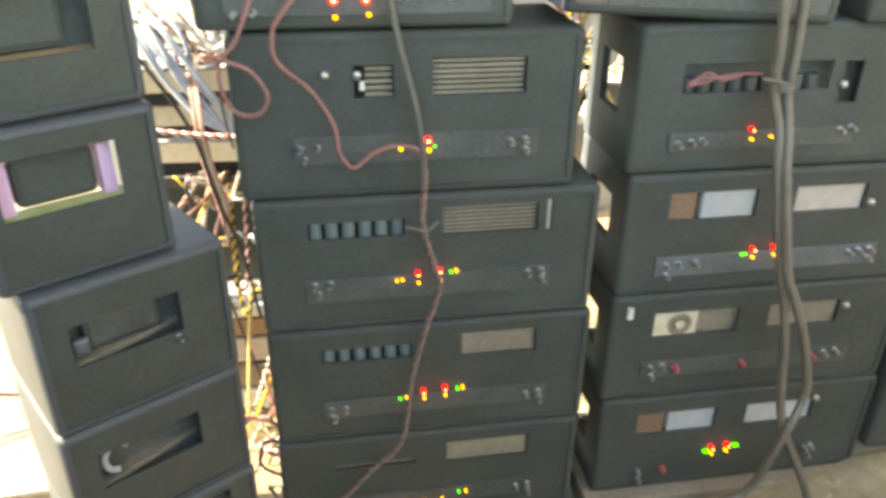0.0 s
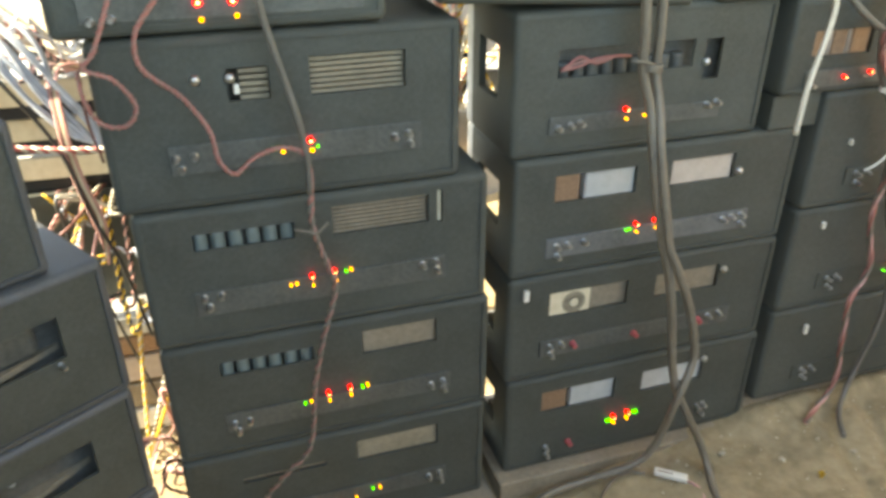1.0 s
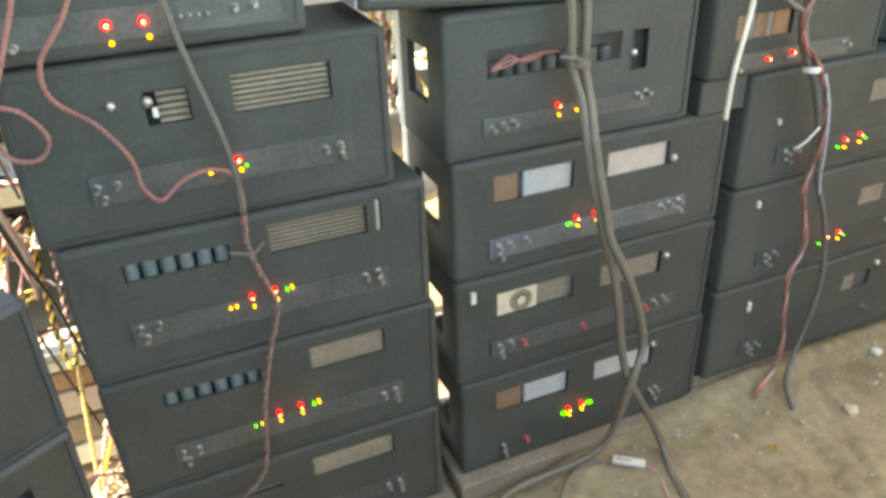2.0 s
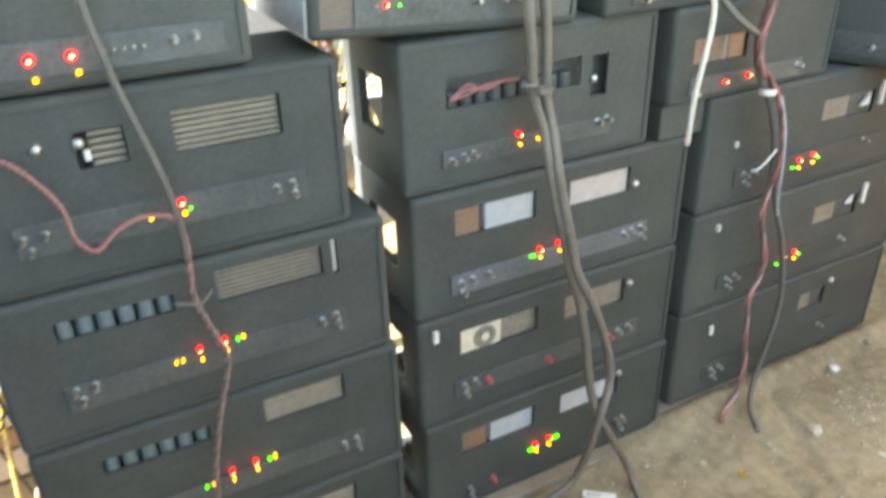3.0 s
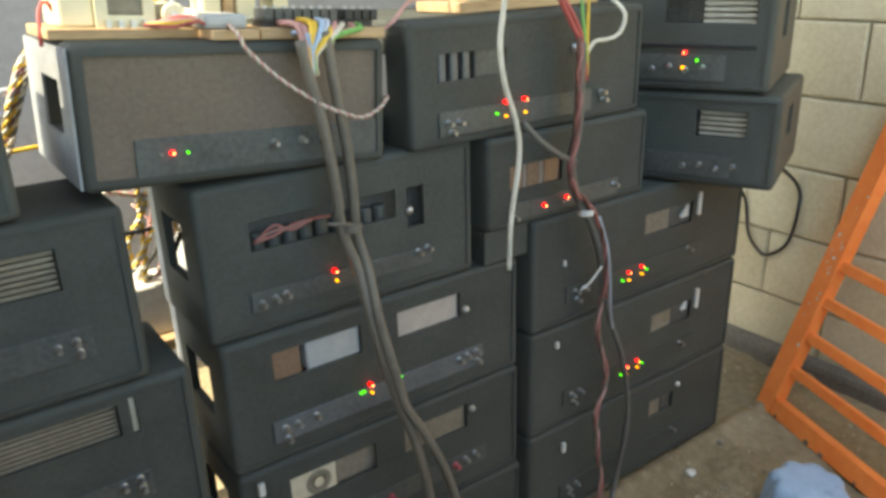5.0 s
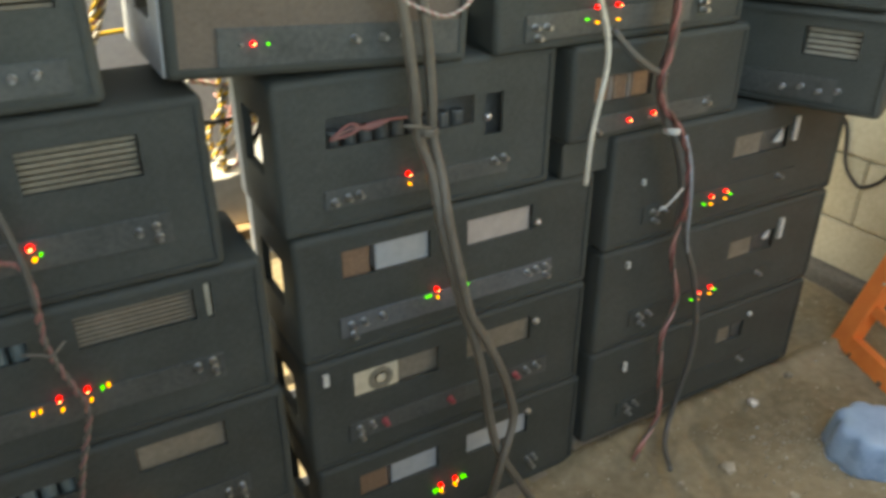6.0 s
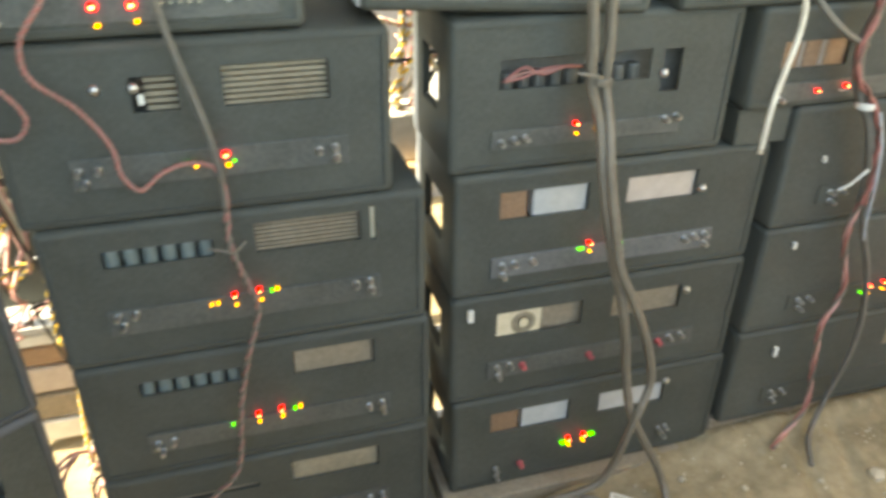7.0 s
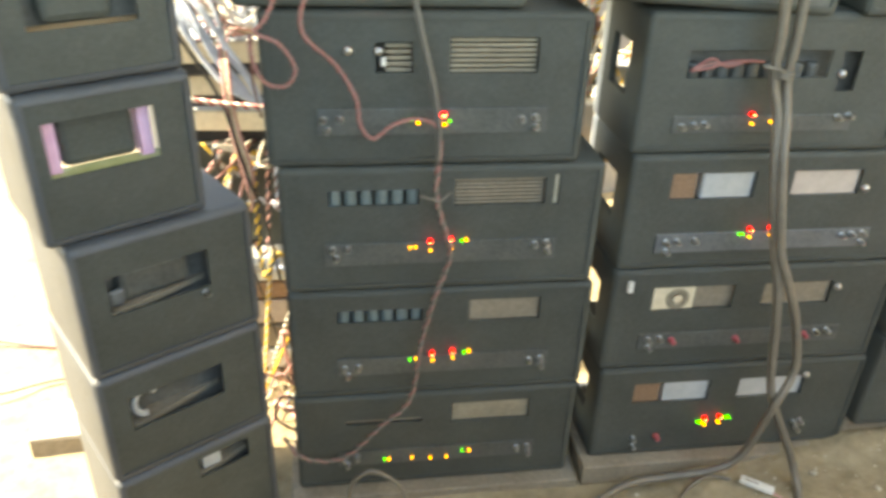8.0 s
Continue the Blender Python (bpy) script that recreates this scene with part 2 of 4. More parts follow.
def holed(x0, x1, z0, z1, y0, y1, holes):
    """An upright board with rectangular openings cut through it."""
    bm = bmesh.new()
    xs = sorted({x0, x1, *[h[0] for h in holes], *[h[1] for h in holes]})
    zs = sorted({z0, z1, *[h[2] for h in holes], *[h[3] for h in holes]})
    cut = lambda x, z: not (x0 < x < x1 and z0 < z < z1) or any(h[0] < x < h[1] and h[2] < z < h[3] for h in holes)
    g = {}

    def v(i, y, k):
        key = (i, y, k)
        if key not in g:
            g[key] = bm.verts.new((xs[i], y, zs[k]))
        return g[key]

    mid = lambda s, i: (s[i] + s[i + 1]) / 2 if 0 <= i < len(s) - 1 else 1e6
    for i in range(len(xs) - 1):
        for k in range(len(zs) - 1):
            if cut(mid(xs, i), mid(zs, k)):
                continue
            bm.faces.new((v(i, y0, k), v(i + 1, y0, k), v(i + 1, y0, k + 1), v(i, y0, k + 1)))
            bm.faces.new((v(i, y1, k), v(i, y1, k + 1), v(i + 1, y1, k + 1), v(i + 1, y1, k)))
            for di, dk, a, b in ((-1, 0, (0, 0), (0, 1)), (1, 0, (1, 0), (1, 1)), (0, -1, (0, 0), (1, 0)), (0, 1, (0, 1), (1, 1))):
                if cut(mid(xs, i + di), mid(zs, k + dk)):
                    p, q = (i + a[0], k + a[1]), (i + b[0], k + b[1])
                    bm.faces.new((v(p[0], y0, p[1]), v(q[0], y0, q[1]), v(q[0], y1, q[1]), v(p[0], y1, p[1])))
    return bm


def case_shell(w, h, d, hole=None, wall=0.014, r=0.012, soft_front=1.0):
    """An open-backed box with rounded edges and a hand hole (y0, y1, z0, z1) cut in both ends. Front at y = 0."""
    bm = bmesh.new()
    hz = (hole[2], hole[3]) if hole else (h * 0.4, h * 0.6)

    def profile(inset):
        rr, x0, x1, z0, z1, out = max(r - inset, 0.003), inset - w / 2, w / 2 - inset, inset, h - inset, []
        for cx, cz, a0 in ((x1 - rr, z0 + rr, -90), (x1 - rr, z1 - rr, 0), (x0 + rr, z1 - rr, 90), (x0 + rr, z0 + rr, 180)):
            out += [(cx + rr * math.cos(radians(a0 + s * 22.5)), cz + rr * math.sin(radians(a0 + s * 22.5))) for s in range(5)]
            if a0 == -90:
                out += [(x1, hz[0]), (x1, hz[1])]
            if a0 == 90:
                out += [(x0, hz[1]), (x0, hz[0])]
        return out

    ys = [0.0, 0.002 * soft_front, 0.006 * soft_front, 0.012 * soft_front] + ([hole[0], hole[1]] if hole else [d / 2]) + [d]
    insets = [0.010 * soft_front, 0.0055 * soft_front, 0.002 * soft_front, 0.0] + [0.0] * (len(ys) - 4)
    outer = [[bm.verts.new((x, y, z)) for x, z in profile(i)] for y, i in zip(ys, insets)]
    inner = [[bm.verts.new((x, y, z)) for x, z in profile(max(wall, 0.0105 * soft_front))] for y in ys]
    n = len(outer[0])
    right, left = 5, 17
    for j in range(len(ys) - 1):
        for i in range(n):
            k = (i + 1) % n
            if hole and j == 4 and i in (right, left):
                o, q = (outer[j][i], outer[j][k], outer[j + 1][k], outer[j + 1][i]), (inner[j][i], inner[j][k], inner[j + 1][k], inner[j + 1][i])
                for s in range(4):
                    bm.faces.new((o[s], o[(s + 1) % 4], q[(s + 1) % 4], q[s]))
                continue
            bm.faces.new((outer[j][i], outer[j][k], outer[j + 1][k], outer[j + 1][i]))
            bm.faces.new((inner[j][i], inner[j + 1][i], inner[j + 1][k], inner[j][k]))
    for j in (0, -1):
        for i in range(n):
            k = (i + 1) % n
            bm.faces.new((outer[j][i], outer[j][k], inner[j][k], inner[j][i]))
    return bm


def shade_by_angle(ob, deg=35):
    """Smooth shading with sharp edges past an angle."""
    bm = bmesh.new()
    bm.from_mesh(ob.data)
    for f in bm.faces:
        f.smooth = True
    for e in bm.edges:
        e.smooth = len(e.link_faces) == 2 and e.calc_face_angle(0) < radians(deg)
    bm.to_mesh(ob.data)
    bm.free()
    return ob

# ---- large structure ----
def ground_height(x, y):
    """Earth that rises towards the block wall, with a worn hollow in front of the stacks."""
    s = min(max((x - 0.35) / 1.0, 0), 1)
    z = 0.085 * s * s * (3 - 2 * s)
    z += 0.028 * noise.noise((x * 2.3, y * 2.3, 0.4)) + 0.014 * noise.noise((x * 9, y * 9, 1.7)) + 0.004 * noise.noise((x * 31, y * 31, 2.2))
    along = min(max((x - 0.95) / 0.15, 0), 1)
    z += along * (0.022 + 0.012 * noise.noise((x * 14, 3.1, 0))) * math.exp(-((y - 1.058 - 0.012 * noise.noise((x * 8, 0, 5))) / 0.030) ** 2)
    for x0, bend in ((1.235, 0.35), (1.36, 0.62)):
        if 0.4 < y < 1.06:
            z -= 0.013 * math.exp(-((x - x0 + bend * (1.06 - y) ** 1.3) / 0.017) ** 2) * min(1, (1.06 - y) / 0.05)
    return z - 0.012


def build_ground():
    bm = bmesh.new()
    span = lambda a, b, n: [a + (b - a) * i / n for i in range(n)]
    xs = span(-60, -8, 6) + span(-8, -1.6, 14) + span(-1.6, 0.4, 50) + span(0.4, 2.4, 190) + span(2.4, 10, 10) + [10, 30, 60]
    ys = span(-60, -6, 6) + span(-6, 0, 16) + span(0, 0.4, 12) + span(0.4, 1.4, 100) + span(1.4, 2.0, 20) + span(2.0, 8, 20) + [8, 30, 60]
    g = [[bm.verts.new((x, y, ground_height(x, y) if abs(x) < 12 and abs(y) < 12 else -0.01)) for x in xs] for y in ys]
    for j in range(len(ys) - 1):
        for i in range(len(xs) - 1):
            bm.faces.new((g[j][i], g[j][i + 1], g[j + 1][i + 1], g[j + 1][i]))
    return tagged(part("ground", bm, EARTH, smooth=True), "dusty brown earth floor with stones and litter", "ground", kind="structure")


build_ground()

WALL_X = 2.28
tagged(part("wall_east", new_box(WALL_X + 0.012, WALL_X + 0.19, -1.2, 2.499, -0.2, 2.75), MORTAR), "unplastered wall of cream concrete blocks", "wall", kind="structure")
tagged(part("wall_north", new_box(-0.42, WALL_X + 0.19, 2.5, 2.62, -0.2, 2.75), GREYWALL), "plain grey cement-rendered wall", "wall", kind="structure")
tagged(part("baseboard", new_box(WALL_X - 0.055, WALL_X + 0.010, 0.5, 2.5, -0.2, 0.135, bevel=0.02), CONCRETE), "dark damp cement footing along the block wall", "footing", kind="structure")
# Unseen roof sheets, added and cut so that sun reaches only chosen places.
tagged(part("ceiling", new_box(-1.95, 0.5998, -1.0, 1.19, 2.752, 2.80), ROOF), "unseen roof sheet added to block sun", "ceiling", kind="structure")
tagged(part("ceiling", new_box(0.60, WALL_X + 0.2, 0.9, 2.62, 2.752, 2.80), ROOF), "unseen roof sheet added to block sun", "ceiling", kind="structure")
tagged(part("ceiling", new_box(-0.20, 0.5998, 1.1902, 1.62, 2.752, 2.80), ROOF), "unseen roof sheet added to block sun", "ceiling", kind="structure")
tagged(part("ceiling", new_box(0.20, 0.5998, 1.6202, 2.62, 2.752, 2.80), ROOF), "unseen roof sheet added to block sun", "ceiling", kind="structure")
# Unseen wall added on the west to keep sun off the front ground.
tagged(part("wall_west", new_box(-1.42, -1.30, -1.2, 0.82, -0.2, 2.75), GREYWALL), "plain grey cement-rendered wall", "wall", kind="structure")
# Unseen low wall added behind the camera; stops light bouncing off sunlit ground.
tagged(part("wall_south", new_box(-1.42, WALL_X + 0.19, -1.33, -1.2005, -0.2, 1.25), GREYWALL), "unseen low grey wall added to block ground bounce", "wall", kind="structure")

# ---- amplifiers ----
def heat_fins(parent, x0, x1, y, z0, z1, n, mat, name="heatsink"):
    p = (z1 - z0) / n
    hs = part(name, new_box(x0, x1, y + 0.0305, y + 0.036, z0, z1), mat, parent, "dusty heatsink with horizontal fins")
    for i in range(n):
        part("fin", new_box(x0, x1, y, y + 0.03, z0 + i * p, z0 + (i + 0.58) * p), mat, hs)


def capacitors(parent, x0, x1, y, z0, z1, n):
    p = (x1 - x0) / n
    for i in range(n):
        bm = bmesh.new()
        c, r = (x0 + (i + 0.5) * p, y + p * 0.5, z0), p * 0.42
        lathe(bm, [(r * 0.9, -0.01), (r, 0.0), (r, z1 - z0 - 0.004), (r * 0.86, z1 - z0)], c, "Z", 14)
        part("capacitor", bm, TEAL, parent, "teal sleeved capacitor", smooth=False)


def fan(parent, xc, y, zc, r):
    f = part("fan", new_box(xc - r * 1.3, xc + r * 1.3, y - 0.004, y + 0.02, zc - r * 0.82, zc + r * 0.82, bevel=0.003), CREAM, parent, "cream fan housing")
    ring = bmesh.new()
    cx, cz = xc + r * 0.28, zc - r * 0.10
    lathe(ring, [(r * 0.36, -0.0045), (r * 0.40, -0.0056), (r * 0.66, -0.0056), (r * 0.70, -0.0045)], (cx, y, cz), "Y", 26)
    rotor = part("rotor", ring, TAN, f, "dusty fan ring")
    hub = bmesh.new()
    lathe(hub, [(r * 0.28, -0.0058), (r * 0.26, -0.0066)], (cx, y, cz), "Y", 18)
    part("hub", hub, CREAM, f)


def led(parent, x, y, z, mat, r=0.0036):
    bm = bmesh.new()
    lathe(bm, [(r, 0.004), (r, -0.003), (r * 0.75, -0.0062), (r * 0.25, -0.0075)], (x, y, z), "Y", 10)
    ob = part("led", bm, mat, parent, smooth=True)
    if mat is LED_RED:
        tip = bmesh.new()
        lathe(tip, [(r * 0.42, -0.0066), (r * 0.38, -0.0082), (r * 0.15, -0.0088)], (x, y, z), "Y", 8)
        part("tip", tip, LED_TIP, ob)


def knob(parent, x, y, z, r=0.0047, mat=CHROME):
    bm = bmesh.new()
    lathe(bm, [(r * 1.25, 0.001), (r * 1.25, -0.002), (r, -0.003), (r * 0.92, -0.014), (r * 0.7, -0.016)], (x, y, z), "Y", 14)
    part("knob", bm, mat, parent, "red knob" if mat is RED_KNOB else "worn metal knob", smooth=False)


def amplifier(label, x0, x1, z0, h, y=1.085, d=0.27, windows=(), strip=None, reds=(), ambers=(), greens=(), offs=(), knobs=(), redknobs=(), glints=(), turn=0.0, lean=0.0,
              strip_mat=STRIP, hole=True, front=PANEL, recess=0.003, inner=0.050, tabs=(), red_size=0.0033, soft_front=0.8, case=CARPET, rear=0.0, rim=0.014):
    """One amplifier in its black case. x, z of windows, strip and lamps are those of the place; the front is at y."""
    w, cx = x1 - x0, (x0 + x1) / 2
    root = thing("power_amplifier", label, "amplifier", pose(cx, y, z0, 0, lean, turn), "stacked amplifiers")
    sh = part("case", case_shell(w, h, d, (0.068, min(0.18, d - 0.035), h * 0.36, h * 0.74) if hole else None, wall=rim, soft_front=soft_front), case, root, "black textured case with rounded edges")
    shade_by_angle(sh)
    # Pale ring behind the case; its colour carries sunlight on the rear edge.
    if rear:
        back = case_shell(w, h, rear, soft_front=0.1)
        bmesh.ops.translate(back, verts=back.verts[:], vec=(0, d + 0.0005, 0))
        shade_by_angle(part("rear_frame", back, WHITECOVER, root, "rear case edge coloured pale as if sunlit"))
    wins = [(a - cx, b - cx, c - z0, e - z0) for a, b, c, e, *_ in windows]
    part("front_panel", holed(-w / 2 + rim - 0.002, w / 2 - rim + 0.002, rim - 0.002, h - rim + 0.002, recess, recess + 0.005, wins), front, root)
    part("chassis", new_box(-w / 2 + 0.04, w / 2 - 0.04, recess + 0.03, d - 0.02, 0.0145, 0.045 if h > 0.2 else 0.03, bevel=0.003), STRIP, root, "black steel chassis tray")
    for (a, b, c, e, kind, *more), (p, q, s, t) in zip(windows, wins):
        yy = recess + 0.0085
        if kind == "fins":
            heat_fins(root, p + more[0], q - 0.002, yy, s, t, more[1], TAN)
        elif kind == "dimfins":
            heat_fins(root, p + more[0], q - 0.002, yy - 0.001, s, t, more[1], DUSTBROWN)
        elif kind == "caps":
            capacitors(root, p - 0.003, q + 0.003, yy - 0.004, s - 0.03, t - 0.003, more[0])
        elif kind == "fan":
            fan(root, p + 0.045, yy, (s + t) / 2, 0.036)
            part("cover", new_box(p + 0.095, q + 0.01, yy + 0.004, yy + 0.03, s - 0.004, t + 0.004), DUSTBROWN, root, "dusty brown cover")
        elif kind == "plates":
            for m0, m1, mat in more:
                rel = m1 - m0
                part("transformer" if mat is COPPER else "cover", new_box(p + m0 * (q - p), p + m1 * (q - p), yy - 0.002, yy + 0.034, s - 0.006, t + 0.006, bevel=0.004), mat, root)
    if inner:
        part("inner_panel", new_box(-w / 2 + rim + 0.0002, w / 2 - rim - 0.0002, recess + inner, recess + inner + 0.004, 0.046, h - rim - 0.0002), INNER, root)
    for x, z, tw, th in tabs:
        part("tab", new_box(x - cx - tw / 2, x - cx + tw / 2, recess - 0.008, recess - 0.0002, z - z0 - th / 2, z - z0 + th / 2, bevel=0.001), LABEL, root, "small white tab, also put for glints")
    if strip:
        p, q, s, t = strip[0] - cx, strip[1] - cx, strip[2] - z0, strip[3] - z0
        part("control_panel", new_box(p, q, recess - 0.0035, recess - 0.0003, s, t, bevel=0.001), strip_mat, root, "dusty metal control panel")
    yl = recess - 0.004
    for group, mat, r in ((reds, LED_RED, red_size), (ambers, LED_AMBER, min(red_size * 0.62, 0.0030)), (greens, LED_GREEN, 0.0016), (offs, LED_OFF, 0.0024)):
        for x, z in group:
            led(root, x - cx, yl, z - z0, mat, r)
    for x, z in knobs:
        knob(root, x - cx, yl, z - z0)
    for x, z in redknobs:
        knob(root, x - cx, yl, z - z0, 0.0058, RED_KNOB)
    for x, z in glints:
        bm = bmesh.new()
        lathe(bm, [(0.007, 0.004), (0.0085, -0.002), (0.006, -0.006), (0.002, -0.008)], (x - cx, recess - 0.001, z - z0), "Y", 7)
        part("bolt", bm, CHROME, root, "bright hexagonal bolt, also put for glints")
    return root


def corner_knobs(xa, xb, z):
    """The usual sockets at both ends of a control panel."""
    return [(xa, z), (xa + 0.027, z + 0.001), (xa + 0.006, z - 0.018), (xb, z + 0.001), (xb - 0.024, z - 0.002), (xb + 0.002, z - 0.016)]


TALL = 0.252
# first stack, five high
amplifier("black amplifier at the bottom of its stack on the earth floor", -0.215, 0.385, 0.012, TALL, d=0.205,
          windows=[(-0.11, 0.05, 0.184, 0.196, "dimfins", 0.0, 1), (0.113, 0.282, 0.178, 0.228, "plates", (0.0, 1.0, TAN))],
          strip=(-0.13, 0.30, 0.072, 0.112), ambers=[(-0.020, 0.087), (0.030, 0.087), (0.070, 0.083), (0.105, 0.083), (0.155, 0.098)], greens=[(0.140, 0.098), (-0.030, 0.088)], knobs=corner_knobs(-0.115, 0.285, 0.098))
amplifier("black amplifier with a row of teal capacitors behind its window", -0.212, 0.387, 0.266, TALL, d=0.205,
          windows=[(-0.118, 0.047, 0.444, 0.473, "caps", 6), (0.138, 0.281, 0.437, 0.487, "plates", (0.0, 1.0, DUSTBROWN))],
          strip=(-0.122, 0.308, 0.318, 0.360), reds=[(0.067, 0.366), (0.108, 0.369)], ambers=[(0.068, 0.350), (0.109, 0.353), (0.034, 0.356), (0.142, 0.367)], greens=[(0.022, 0.354), (0.132, 0.365)], knobs=corner_knobs(-0.108, 0.292, 0.340))
amplifier("black amplifier with teal capacitors and a dusty brown grille", -0.212, 0.378, 0.520, TALL, d=0.205,
          windows=[(-0.126, 0.036, 0.697, 0.727, "caps", 6), (0.100, 0.268, 0.693, 0.745, "dimfins", 0.0, 7), (0.284, 0.294, 0.690, 0.750, "plates", (0.0, 1.0, CREAM))],
          strip=(-0.137, 0.297, 0.576, 0.622), reds=[(0.057, 0.623), (0.096, 0.626)], ambers=[(0.058, 0.605), (0.098, 0.608), (0.030, 0.613), (0.020, 0.612), (0.125, 0.624)], greens=[(0.116, 0.622)], knobs=corner_knobs(-0.122, 0.279, 0.613))
# Bolts and tab at its left window are put for light shining through.
amplifier("black amplifier with tan louvred openings", -0.225, 0.324, 0.774, TALL + 0.012, d=0.205, red_size=0.0050,
          windows=[(-0.040, 0.022, 0.938, 0.988, "fins", 0.018, 5), (0.083, 0.232, 0.937, 0.996, "fins", 0.0, 7)],
          strip=(-0.138, 0.256, 0.832, 0.878), reds=[(0.074, 0.867)], ambers=[(0.031, 0.854), (0.076, 0.850)], greens=[(0.019, 0.859), (0.085, 0.856)], knobs=corner_knobs(-0.128, 0.234, 0.860), glints=[(-0.035, 0.974), (-0.084, 0.975)], tabs=[(-0.027, 0.958, 0.008, 0.014)])
amplifier("black amplifier on top of its stack with bright red lamps", -0.262, 0.205, 1.042, 0.235, d=0.25, red_size=0.0062,
          windows=[(-0.18, -0.02, 1.165, 1.215, "plates", (0.0, 1.0, DUSTBROWN)), (0.04, 0.17, 1.165, 1.215, "dimfins", 0.0, 6)],
          strip=(-0.22, 0.17, 1.062, 1.105), reds=[(-0.064, 1.084), (-0.017, 1.084)], ambers=[(-0.062, 1.060), (-0.013, 1.063)], offs=[(0.02 + 0.012 * i, 1.085) for i in range(5)], knobs=[(-0.206, 1.066), (-0.179, 1.068), (0.105, 1.088), (0.132, 1.090)])
# second stack, four high
amplifier("black amplifier with white and brown covers behind its windows", 0.432, 1.052, 0.045, 0.248, d=0.22,
          red_size=0.0037, windows=[(0.515, 0.690, 0.194, 0.248, "plates", (0.0, 0.36, COPPER), (0.40, 1.0, WHITECOVER)), (0.758, 0.912, 0.194, 0.247, "plates", (0.0, 1.0, WHITECOVER))],
          reds=[(0.694, 0.141), (0.729, 0.144)], ambers=[(0.695, 0.125), (0.728, 0.129)], greens=[(0.678, 0.132), (0.685, 0.133), (0.744, 0.141), (0.751, 0.142)], knobs=[(0.53, 0.098), (0.533, 0.076), (0.915, 0.115), (0.930, 0.118), (0.926, 0.095)], redknobs=[(0.585, 0.099)], glints=[(0.912, 0.249)], rear=0.028)
amplifier("black amplifier with a cream cooling fan behind its window", 0.425, 1.042, 0.295, 0.245, d=0.22,
          windows=[(0.516, 0.690, 0.440, 0.495, "fan"), (0.755, 0.905, 0.442, 0.495, "plates", (0.0, 1.0, DUSTBROWN))],
          strip=(0.50, 0.95, 0.345, 0.385), knobs=[(0.520, 0.372), (0.545, 0.374), (0.523, 0.352), (0.895, 0.372), (0.920, 0.375)], redknobs=[(0.572, 0.368), (0.715, 0.364), (0.870, 0.366)], glints=[(0.917, 0.481)], tabs=[(0.462, 0.503, 0.011, 0.024)], rear=0.028)
amplifier("black amplifier with a white and a pinkish cover behind its windows", 0.425, 1.038, 0.541, 0.243, d=0.215,
          windows=[(0.509, 0.676, 0.692, 0.745, "plates", (0.0, 0.32, COPPER), (0.38, 1.0, WHITECOVER)), (0.752, 0.893, 0.694, 0.745, "plates", (0.0, 1.0, PINKBOARD))],
          strip=(0.497, 0.945, 0.578, 0.620), strip_mat=STRIP_LIGHT, reds=[(0.686, 0.625), (0.728, 0.627)], ambers=[(0.687, 0.609), (0.730, 0.611)], greens=[(0.671, 0.617), (0.664, 0.616), (0.742, 0.619), (0.750, 0.620)],
          knobs=[(0.517, 0.604), (0.540, 0.605), (0.575, 0.606), (0.520, 0.583), (0.885, 0.606), (0.905, 0.609), (0.928, 0.610), (0.929, 0.590)], glints=[(0.905, 0.707)], rear=0.028)
amplifier("black amplifier with red wires and dark capacitors behind its slot", 0.415, 0.925, 0.786, 0.252, d=0.195,
          windows=[(0.497, 0.760, 0.925, 0.974, "none"), (0.783, 0.818, 0.900, 0.972, "none")],
          strip=(0.487, 0.830, 0.826, 0.858), reds=[(0.634, 0.860)], ambers=[(0.635, 0.843), (0.671, 0.846)], knobs=[(0.503, 0.839), (0.526, 0.842), (0.545, 0.844), (0.800, 0.853), (0.820, 0.856)], glints=[(0.786, 0.932)], rear=0.028, inner=0.036)
# third stack, on the raised earth
THIRD_Y = 1.07
for zb, win, red, lab in ((0.098, (1.470, 1.560, 0.238, 0.285), [], "black amplifier at the bottom of its stack on raised earth"),
                          (0.350, (1.452, 1.600, 0.482, 0.530), [(1.365, 0.426), (1.402, 0.430)], "black amplifier with a dim brown opening and red lamps"),
                          (0.602, (1.405, 1.572, 0.742, 0.792), [(1.352, 0.670), (1.395, 0.674)], "black amplifier with red lamps below a small opening")):
    amplifier(lab, 1.062, 1.772, zb, 0.250, y=THIRD_Y, windows=[(*win, "plates", (0.0, 0.55, DUSTBROWN), (0.55, 1.0, STRIP))], strip=(1.16, 1.62, zb + 0.045, zb + 0.085), strip_mat=PANEL,
              reds=red, ambers=[(x + 0.001, z - 0.018) for x, z in red], greens=[(x + s, z - 0.012 + s * 0.1) for (x, z), s in zip(red, (-0.02, 0.016))],
              knobs=[(1.185, zb + 0.07), (1.21, zb + 0.071), (1.19, zb + 0.05), (1.56, zb + 0.075)], 
              tabs=[{0.098: (1.166, 0.286, 0.009, 0.024), 0.350: (1.136, 0.559, 0.008, 0.014), 0.602: (1.150, 0.744, 0.006, 0.012)}[zb], {0.098: (1.572, 0.301, 0.010, 0.010), 0.350: (1.616, 0.530, 0.010, 0.052), 0.602: (1.590, 0.783, 0.010, 0.056)}[zb]])
